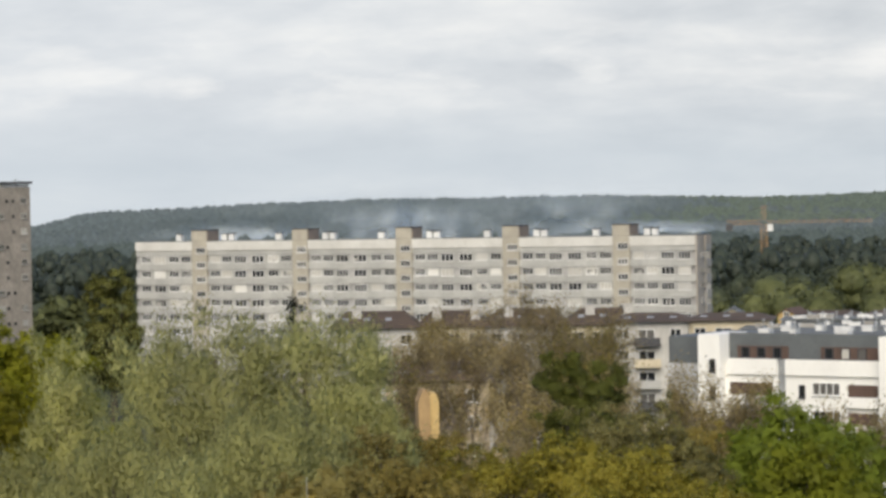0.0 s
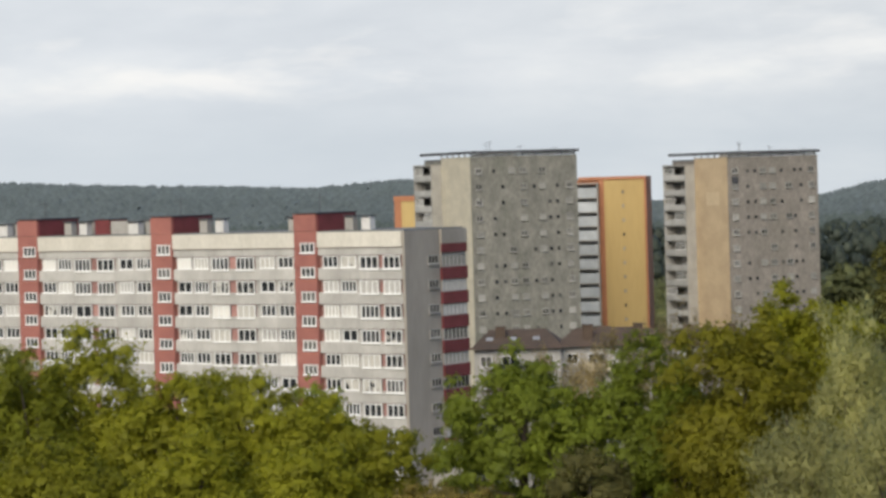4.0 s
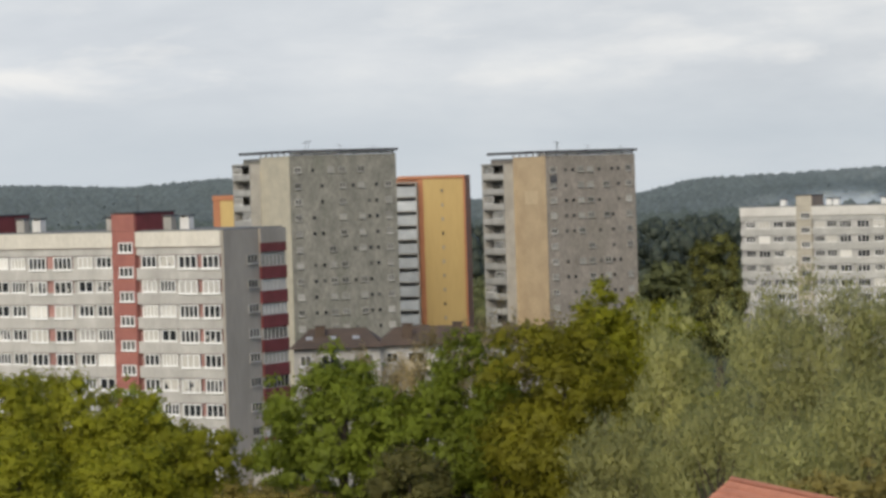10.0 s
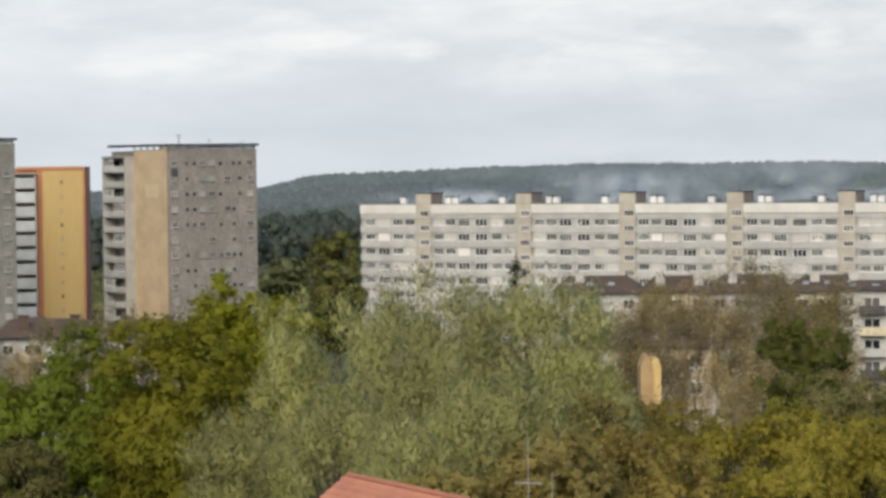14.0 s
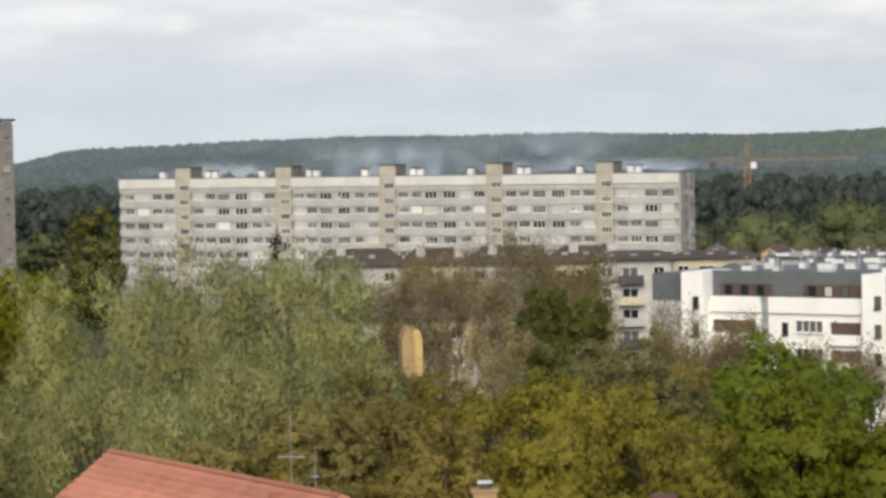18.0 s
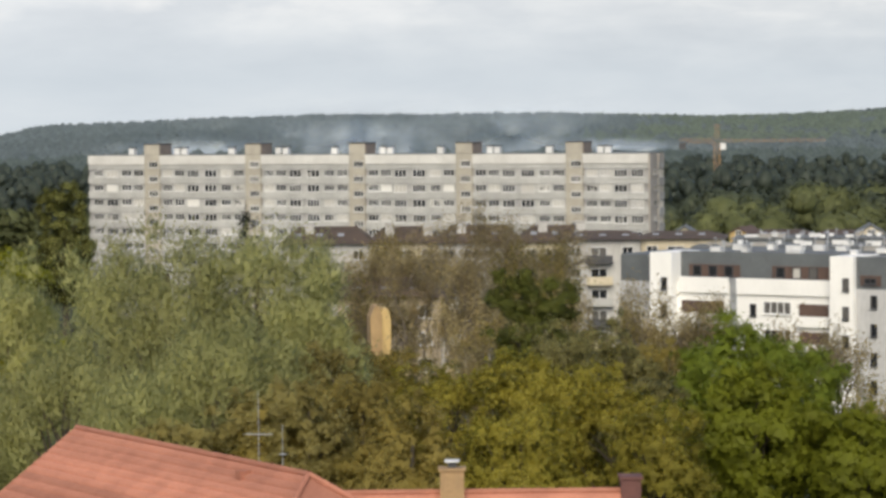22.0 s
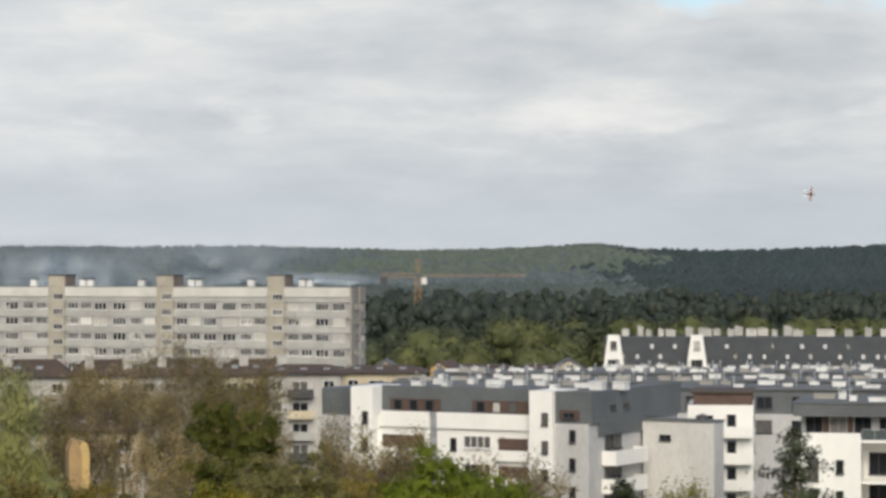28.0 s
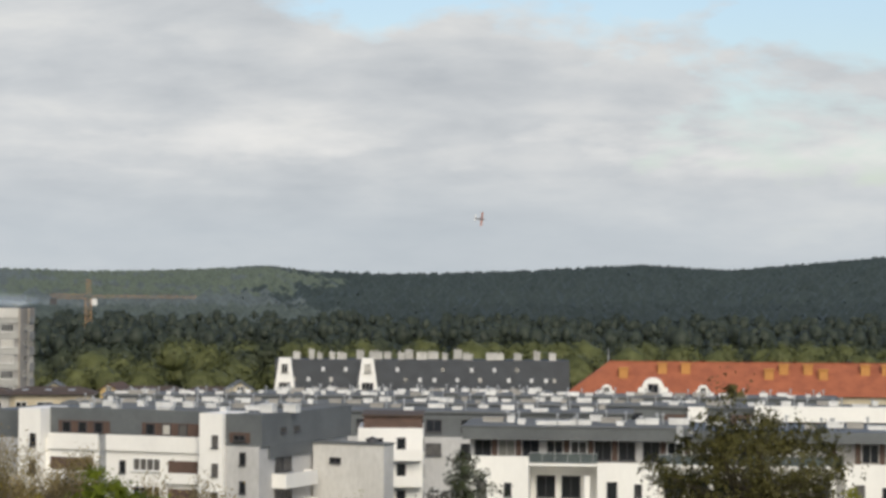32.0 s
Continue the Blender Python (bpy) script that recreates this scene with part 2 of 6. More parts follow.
LIGHT_GREY_RENDER = material("light grey render", (0.60, 0.59, 0.57), (0.53, 0.52, 0.50), scale=0.25, fine=3, streak=0.4)
PALE_GREY_RENDER = material("pale grey render", (0.51, 0.505, 0.50), (0.45, 0.445, 0.44), scale=0.25, fine=3, streak=0.4)
SLATE_PANEL = material("slate grey cladding", (0.118, 0.128, 0.133), (0.092, 0.10, 0.106), rough=0.6, scale=0.3, fine=3, vary=0.06)
ROOF_GREY = material("grey roofing felt", (0.15, 0.156, 0.156), (0.10, 0.106, 0.108), scale=0.2, fine=3)
BROWN_WOOD = material("brown timber cladding", (0.115, 0.072, 0.056), (0.08, 0.052, 0.042), scale=0.8, fine=5)
BROWN_ROOF = material("dark brown roof tile", (0.092, 0.062, 0.043), (0.064, 0.046, 0.034), scale=0.4, fine=4)
CREAM_RENDER = material("cream render", (0.60, 0.53, 0.39), (0.50, 0.43, 0.31), scale=0.3, fine=3)
ORANGE_TILE = material("orange roof tile", (0.35, 0.11, 0.052), (0.26, 0.08, 0.04), scale=0.5, fine=5, spread=0.15)
TERRACOTTA = material("terracotta roof tile", (0.45, 0.19, 0.122), (0.36, 0.148, 0.095), scale=0.8, fine=8, vary=0.2)
METAL_GREY = material("grey sheet metal", (0.40, 0.41, 0.42), (0.3, 0.31, 0.32), rough=0.5, scale=1, fine=8, metal=0.3)
METAL_DARK = material("dark painted metal", (0.06, 0.06, 0.065), (0.045, 0.045, 0.05), rough=0.6, scale=1, fine=8)
WHITE_METAL = material("white sheet metal", (0.74, 0.74, 0.73), (0.62, 0.62, 0.61), rough=0.5, scale=0.8, fine=5, vary=0.1)
CONCRETE = material("plain concrete", (0.36, 0.345, 0.32), (0.28, 0.27, 0.25), scale=0.4, fine=4, vary=0.1)
FRAME_WHITE = material("white window frame", (0.78, 0.78, 0.77), (0.7, 0.7, 0.69), rough=0.5, spread=0.03, vary=0.06)
FRAME_GREY = material("greyed window frame", (0.66, 0.655, 0.64), (0.54, 0.535, 0.52), rough=0.5, vary=0.2)
FRAME_PALE = material("pale window frame", (0.38, 0.37, 0.35), (0.30, 0.29, 0.275), rough=0.5, vary=0.35)
CRANE_PAINT = material("orange crane paint", (0.36, 0.215, 0.105), (0.3, 0.18, 0.09), rough=0.5)
GROUND = material("grass and earth", (0.05, 0.07, 0.022), (0.075, 0.07, 0.035), rough=0.95, scale=0.05, fine=1.2, spread=0.25, third=(0.04, 0.06, 0.02))
BARK = material("bark", (0.075, 0.06, 0.045), (0.05, 0.04, 0.03), scale=2, fine=12, bump=0.4)
BARK_PALE = material("pale bark", (0.14, 0.115, 0.09), (0.1, 0.085, 0.07), scale=2, fine=12, bump=0.4)
PANE = window_glass("window pane", (0.022, 0.024, 0.028), (0.5, 0.48, 0.44), 0.0)
PANE_BLIND = window_glass("pane with a pale blind", (0.3, 0.29, 0.28), (0.74, 0.72, 0.68), 0.75)
PANE_TOWER = window_glass("dull tower pane", (0.07, 0.07, 0.065), (0.34, 0.335, 0.31), 0.5)
PANE_DARK = window_glass("dark window pane", (0.02, 0.022, 0.026), (0.12, 0.115, 0.11), 0.15)
LEAF_OAK = foliage("fresh oak leaves", (0.222, 0.228, 0.017), (0.272, 0.275, 0.0215), 0.5, 0.24)
LEAF_MAPLE = foliage("fresh maple leaves", (0.16, 0.2, 0.022), (0.198, 0.242, 0.028), 0.5, 0.24)
LEAF_OLIVE = foliage("olive brown young leaves", (0.258, 0.224, 0.032), (0.305, 0.264, 0.04), 0.5, 0.4)
LEAF_WILLOW = foliage("silver willow leaves", (0.435, 0.435, 0.178), (0.505, 0.5, 0.21), 0.6, 0.45)
LEAF_DEEP = foliage("olive yellow-green leaves", (0.2, 0.19, 0.016), (0.24, 0.228, 0.02), 0.5, 0.25)
LEAF_BROWN = foliage("bronze budding leaves", (0.275, 0.22, 0.056), (0.322, 0.257, 0.068), 0.5, 0.4)
LEAF_LIME = foliage("deep lime leaves", (0.16, 0.176, 0.015), (0.194, 0.212, 0.018), 0.5, 0.24)
LEAF_MOSS = foliage("moss green leaves", (0.118, 0.13, 0.026), (0.148, 0.16, 0.032))
LEAF_DULL = foliage("dull dark leaves", (0.1383, 0.1326, 0.0423), (0.1696, 0.1601, 0.0519))
LEAF_DUSK = foliage("brownish olive leaves", (0.265, 0.225, 0.075), (0.315, 0.268, 0.09), 0.5, 0.38)
LEAF_ASH = foliage("grey-olive young leaves", (0.205, 0.19, 0.07), (0.245, 0.225, 0.085), 0.5, 0.38)
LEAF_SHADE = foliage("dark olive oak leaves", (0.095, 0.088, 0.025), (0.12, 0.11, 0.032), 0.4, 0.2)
LEAF_PINE = foliage("pine needles", (0.022, 0.03, 0.015), (0.055, 0.066, 0.03), 0.1)
LEAF_BUD = foliage("thin pale buds", (0.265, 0.198, 0.08), (0.49, 0.395, 0.19))
LEAF_FRESH = foliage("pale fresh leaves", (0.128, 0.132, 0.034), (0.156, 0.16, 0.042), 0.3, 0.3)
LEAF_FAR = foliage("far broadleaf crowns", (0.1, 0.114, 0.045), (0.134, 0.145, 0.056), 0.25, 0.0)
LEAF_MIXED = foliage("far mixed wood crowns", (0.052, 0.064, 0.04), (0.072, 0.085, 0.05), 0.25, 0.0)
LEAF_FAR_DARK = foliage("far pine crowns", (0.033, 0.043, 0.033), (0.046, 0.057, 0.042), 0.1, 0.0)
# hill crowns: bluish greyed tones stand in for haze, paler with distance
LEAF_HILL_LOW = foliage("hillside crowns in haze tone", (0.098, 0.122, 0.108), (0.132, 0.16, 0.138), 0.1, 0.0)
LEAF_HILL = foliage("hill forest crowns in haze tone", (0.125, 0.152, 0.15), (0.162, 0.192, 0.184), 0.1, 0.0)
LEAF_HILL_DARK = foliage("dark eastern hill crowns", (0.043, 0.058, 0.054), (0.058, 0.074, 0.067), 0.1, 0.0)
# lighter green puts sunlight on one stretch of ridge into the colour
LEAF_HILL_GREEN = foliage("sunlit green hill crowns", (0.13, 0.164, 0.125), (0.176, 0.21, 0.152), 0.15, 0.0)


# ---- small tools ----
def part(name, bm, mat, parent, label=""):
    """One mesh, linked under a thing or a part."""
    me = bpy.data.meshes.new(name)
    bm.to_mesh(me)
    bm.free()
    me.materials.append(mat)
    ob = new(name, me)
    ob.parent = parent
    return tagged(ob, label)


def again(ob, name, parent, place, turn=0.0):
    """The same mesh once more, as an object of its own."""
    o = new(name, ob.data)
    o.parent = parent
    o.location = place
    o.rotation_euler = (0, 0, turn)
    return o


def thing(name, x, y, z, turn, label, category, group="", kind=""):
    e = new(name)
    e.empty_display_size = 1.0
    e.matrix_basis = pose(x, y, z, 0, 0, turn)
    return tagged(e, label, category, group, kind)


def cuboid(bm, x0, x1, y0, y1, z0, z1):
    v = [bm.verts.new(p) for p in ((x0, y0, z0), (x1, y0, z0), (x1, y1, z0), (x0, y1, z0), (x0, y0, z1), (x1, y0, z1), (x1, y1, z1), (x0, y1, z1))]
    for f in ((0, 3, 2, 1), (4, 5, 6, 7), (0, 1, 5, 4), (1, 2, 6, 5), (2, 3, 7, 6), (3, 0, 4, 7)):
        bm.faces.new([v[i] for i in f])
    return v


def boxes(*sizes):
    bm = bmesh.new()
    for s in sizes:
        cuboid(bm, *s)
    return bm


def tube(bm, a, b, r0, r1, sides=6):
    a, b = Vector(a), Vector(b)
    d = (b - a).normalized()
    u = d.orthogonal().normalized()
    w = d.cross(u)
    rings = []
    for p, r in ((a, r0), (b, r1)):
        rings.append([bm.verts.new(p + (u * math.cos(k * math.tau / sides) + w * math.sin(k * math.tau / sides)) * r) for k in range(sides)])
    for k in range(sides):
        bm.faces.new((rings[0][k], rings[0][(k + 1) % sides], rings[1][(k + 1) % sides], rings[1][k]))
    bm.faces.new(rings[0][::-1])
    bm.faces.new(rings[1])


def at(az, d):
    """Plan place at that bearing (degrees, to the right) and distance from the camera's foot."""
    return d * math.sin(radians(az)), d * math.cos(radians(az))


def height(el, d):
    return 40.0 + d * math.tan(radians(el))


def loose(name, verts, faces, mat, parent=None, normals=None):
    """A mesh from arrays of corners and equal-sized faces."""
    me = bpy.data.meshes.new(name)
    verts = np.asarray(verts, dtype=np.float32).reshape(-1, 3)
    faces = np.asarray(faces, dtype=np.int32)
    n, k = faces.shape
    me.vertices.add(len(verts))
    me.vertices.foreach_set("co", verts.ravel())
    me.loops.add(n * k)
    me.loops.foreach_set("vertex_index", faces.ravel())
    me.polygons.add(n)
    me.polygons.foreach_set("loop_start", np.arange(0, n * k, k, dtype=np.int32))
    me.update(calc_edges=True)
    if normals is not None:
        # leaves take the light of the mass that they belong to
        me.attributes.new("custom_normal", "FLOAT_VECTOR", "POINT").data.foreach_set("vector", np.asarray(normals, dtype=np.float32).ravel())
    me.materials.append(mat)
    ob = new(name, me)
    ob.parent = parent
    return ob


rng = np.random.default_rng(7)


def sprays(centres, out, size, jitter=0.75, hang=0.0):
    """Small pointed leaf sprays at the centres, roughly facing out; corners, faces and the light's normals. hang > 0 draws them out into upright plumes."""
    n = len(centres)
    out = out / np.maximum(np.linalg.norm(out, axis=1, keepdims=True), 1e-6)
    nrm = out + rng.normal(0, jitter, (n, 3))
    nrm[:, 2] += 0.3
    nrm /= np.linalg.norm(nrm, axis=1, keepdims=True)
    nrm *= np.where((nrm * out).sum(1, keepdims=True) < 0, -1.0, 1.0)
    u = np.cross(nrm, rng.normal(0, 1, (n, 3)))
    u /= np.linalg.norm(u, axis=1, keepdims=True)
    w = np.cross(nrm, u)
    s = (size * rng.uniform(0.6, 1.35, n))[:, None]
    if hang:
        w = out * 0.5 + rng.normal(0, 0.35, (n, 3)) + np.array([0, 0, 0.9])
        w *= (1 + hang) / np.linalg.norm(w, axis=1, keepdims=True)
        u = np.cross(w, nrm)
        u *= 0.6 / np.maximum(np.linalg.norm(u, axis=1, keepdims=True), 1e-6)
    a = centres - u * s * 0.9 - w * s * 0.55
    b = centres + u * s * 0.9 - w * s * 0.35
    c = centres + w * s * 1.05 + nrm * s * 0.2
    verts = np.stack([a, b, c], 1).reshape(-1, 3)
    soft = out + nrm * 0.2 + np.array([0, 0, 0.25])
    soft /= np.linalg.norm(soft, axis=1, keepdims=True)
    return verts, np.arange(3 * n).reshape(-1, 3), np.repeat(soft, 3, axis=0)


# a cube drawn out to a ball: 26 corners, 24 faces
_c = [(x, y, z) for x in (-1, 0, 1) for y in (-1, 0, 1) for z in (-1, 0, 1) if (x, y, z) != (0, 0, 0)]
BALL_V = np.array(_c, float)
BALL_V /= np.linalg.norm(BALL_V, axis=1, keepdims=True)
_f = []
for axis in range(3):
    for side in (-1, 1):
        a, b = [k for k in range(3) if k != axis]
        for i in (-1, 0):
            for j in (-1, 0):
                quad = []
                for di, dj in ((0, 0), (1, 0), (1, 1), (0, 1)):
                    q = [0, 0, 0]
                    q[axis], q[a], q[b] = side, i + di, j + dj
                    quad.append(_c.index(tuple(q)))
                n = np.cross(BALL_V[quad[1]] - BALL_V[quad[0]], BALL_V[quad[2]] - BALL_V[quad[0]])
                _f.append(quad if n @ BALL_V[quad[0]] > 0 else quad[::-1])
BALL_F = np.array([t for q in _f for t in ((q[0], q[1], q[2]), (q[0], q[2], q[3]))])


def balls(centres, radii, squash, seed):
    """Uneven dense hearts of leaf clumps."""
    r = np.random.default_rng(seed)
    n = len(centres)
    wob = r.uniform(0.8, 1.15, (n, 26, 1))
    v = BALL_V[None] * wob * np.asarray(radii).reshape(n, 1, 1) * np.array([1, 1, squash]) + np.asarray(centres)[:, None, :]
    f = (BALL_F[None] + (np.arange(n) * 26)[:, None, None]).reshape(-1, 3)
    nn = np.repeat((BALL_V + np.array([0, 0, 0.25]))[None], n, 0) + r.normal(0, 0.15, (n, 26, 3))
    nn /= np.linalg.norm(nn, axis=2, keepdims=True)
    return v.reshape(-1, 3), f, nn.reshape(-1, 3)


def joined(*sets):
    """Several sets of corners, faces and normals as one."""
    v, f, n, k = [], [], [], 0
    for a, b, c in sets:
        v.append(a)
        f.append(b + k)
        n.append(c)
        k += len(a)
    return np.concatenate(v), np.concatenate(f), np.concatenate(n)


def domes(centres, radii, seed):
    """Far crowns: small humps of nine corners, lit as round ones."""
    r = np.random.default_rng(seed)
    n = len(centres)
    i, j = np.meshgrid((-1, 0, 1), (-1, 0, 1), indexing="ij")
    g = np.stack([i.ravel() * 0.85, j.ravel() * 0.85, 0.85 - 0.6 * (np.abs(i) + np.abs(j)).ravel()], -1)
    turn = r.uniform(0, math.tau, n)
    c, s = np.cos(turn), np.sin(turn)
    v = np.repeat(g[None], n, 0) * r.uniform(0.8, 1.2, (n, 9, 1))
    v = np.stack([v[..., 0] * c[:, None] - v[..., 1] * s[:, None], v[..., 0] * s[:, None] + v[..., 1] * c[:, None], v[..., 2]], -1)
    nn = v + np.array([0, 0, 4.0])
    nn /= np.linalg.norm(nn, axis=2, keepdims=True)
    v = v * np.asarray(radii).reshape(n, 1, 1) + np.asarray(centres)[:, None, :]
    q = np.array([(0, 3, 4), (0, 4, 1), (1, 4, 5), (1, 5, 2), (3, 6, 7), (3, 7, 4), (4, 7, 8), (4, 8, 5)])
    return v.reshape(-1, 3), (q[None] + (np.arange(n) * 9)[:, None, None]).reshape(-1, 3), nn.reshape(-1, 3)


# ---- the ground: one sheet from the camera's foot to the hills ----
RIDGE_AZ = [-60, -30, -24, -22.5, -20.5, -16.9, -14, -12.3, -10.4, -9, -5.3, -1.9, -1, -0.4, 0.9, 2.5, 4.8, 9.4, 12.6, 14.5, 16.3, 17.2, 18.9, 21.2, 23.8, 25.7, 28.7, 32, 60]
RIDGE_EL = [0.5, 0.9, 0.75, 0.7, 0.36, 0.14, 0.03, -0.05, 0.08, -0.2, -0.5, -0.45, -0.24, -0.2, -0.17, -0.1, -0.06, -0.06, -0.16, -0.12, -0.02, -0.13, -0.17, -0.1, 0.05, -0.05, 0.23, 0.4, 0.3]
RIDGE_D = 3300.0
CROWN = 14.0


def smooth(a, b, x):
    t = np.clip((x - a) / (b - a), 0, 1)
    return t * t * (3 - 2 * t)


def ground_z(az, d):
    """Height of the ground at bearing az (degrees) and distance d."""
    az, d = np.asarray(az, float), np.asarray(d, float)
    near = 16.0 * (1 - smooth(120, 300, d))
    east = 9.0 * smooth(9, 15, az) * smooth(160, 280, d) * (1 - smooth(520, 900, d))
    top = 40.0 + RIDGE_D * np.tan(np.radians(np.interp(az, RIDGE_AZ, RIDGE_EL))) - CROWN
    hill = smooth(1100, RIDGE_D, d) * top * (1 - 0.35 * smooth(RIDGE_D, 4900, d))
    return near + east + hill


def spot(az, d, el=None):
    """A point on the ground, or at that elevation as seen from the camera."""
    x, y = at(az, d)
    return x, y, (float(ground_z(az, d)) if el is None else height(el, d))


az_steps = np.concatenate([np.linspace(-180, -40, 28, endpoint=False), np.linspace(-40, 40, 161), np.linspace(45, 175, 27)])
d_steps = np.concatenate([[0.0, 30, 60, 90], np.linspace(110, 330, 23), np.geomspace(350, 4900, 40)])
A, D = np.meshgrid(az_steps, d_steps, indexing="ij")
Z = ground_z(A, D)
Z += (np.sin(A * 3.1 + D * 0.013) + np.sin(D * 0.05 + A)) * 0.25 * smooth(60, 150, D)
GV = np.stack([D * np.sin(np.radians(A)), D * np.cos(np.radians(A)), Z], -1)
na, nd = A.shape
ids = np.arange(na * nd).reshape(na, nd)
nxt = np.roll(ids, -1, axis=0)
GF = np.stack([ids[:, :-1], nxt[:, :-1], nxt[:, 1:], ids[:, 1:]], -1).reshape(-1, 4)[:, ::-1]
ground = loose("ground", GV.reshape(-1, 3), GF, GROUND)
tagged(ground, "grassy earth rolling from the houses up to wooded hills", "ground", kind="structure")


# ---- windows of the long blocks ----
def window_set(w, h, lights, bar=0.09, sill=True, name="window"):
    """The meshes of one window: a frame with its bars in one piece, the pane behind, and the sill."""
    step = (w - bar) / lights
    xs = sorted({0.0, w} | {k * step for k in range(lights + 1)} | {k * step + bar for k in range(lights + 1)})
    zs = [0.0, bar, h - bar, h]
    bm = bmesh.new()
    grid = [[bm.verts.new((x, -0.05, z)) for z in zs] for x in xs]
    faces = []
    for i in range(len(xs) - 1):
        for j in range(3):
            if i % 2 == 0 or j != 1:
                faces.append(bm.faces.new((grid[i][j], grid[i + 1][j], grid[i + 1][j + 1], grid[i][j + 1])))
    pushed = bmesh.ops.extrude_face_region(bm, geom=faces)
    for v in pushed["geom"]:
        if isinstance(v, bmesh.types.BMVert):
            v.co.y = 0.09
    bmesh.ops.recalc_face_normals(bm, faces=bm.faces)
    out = []
    for part_name, body in ((name, bm), ("pane", boxes((bar * 0.9, w - bar * 0.9, 0.03, 0.06, bar * 0.9, h - bar * 0.9))), ("sill", boxes((-0.06, w + 0.06, -0.17, -0.053, -0.09, 0.03)))):
        me = bpy.data.meshes.new(part_name)
        body.to_mesh(me)
        body.free()
        out.append(me)
    return out if sill else out[:2]


def fit_mat(meshes, frame_mat, pane_mat):
    meshes[0].materials.append(frame_mat)
    meshes[1].materials.append(pane_mat)
    if len(meshes) > 2:
        meshes[2].materials.append(frame_mat)
    return meshes


def put_window(meshes, parent, place, turn=0.0):
    o = new("window", meshes[0])
    o.parent, o.location, o.rotation_euler = parent, place, (0, 0, turn)
    p = new("pane", meshes[1])
    p.parent = o
    if len(meshes) > 2:
        q = new("sill", meshes[2])
        q.parent = o
    return o


STOREY, SECTION, STRIP = 2.75, 21.05, 2.56
STRIP_FROM, STRIP_TO = 0.2, 3.35
SECTION_WINDOWS = [(1.3, 2.1, 0), (3.8, 2.1, 0), (6.5, 2.5, 1), (10.1, 2.6, 1), (13.5, 2.1, 0), (16.1, 2.2, 0)]
LEFT_WINDOWS = [(1.1, 2.1, 0), (3.9, 2.5, 1), (7.0, 2.2, 0), (9.6, 2.1, 0)]
END_WINDOWS = [(1.4, 2.1, 0), (3.9, 2.1, 0), (6.6, 2.5, 1), (9.8, 2.3, 1)]


def vent_stack(b, x, y, z, w, tall, mat):
    """A roof stack: a rendered shaft, open slots under a dark cover slab."""
    v = part("vent", boxes((0, w, 0, 1.0, 0, tall)), mat, b)
    v.location = (x, y, z)
    part("vent_post", boxes((0.08, 0.2, 0.1, 0.9, tall, tall + 0.16), (w - 0.2, w - 0.08, 0.1, 0.9, tall, tall + 0.16)), mat, v)
    part("vent_cover", boxes((-0.14, w + 0.14, -0.14, 1.14, tall + 0.163, tall + 0.3)), METAL_DARK, v, "dark cover slab")
    return v


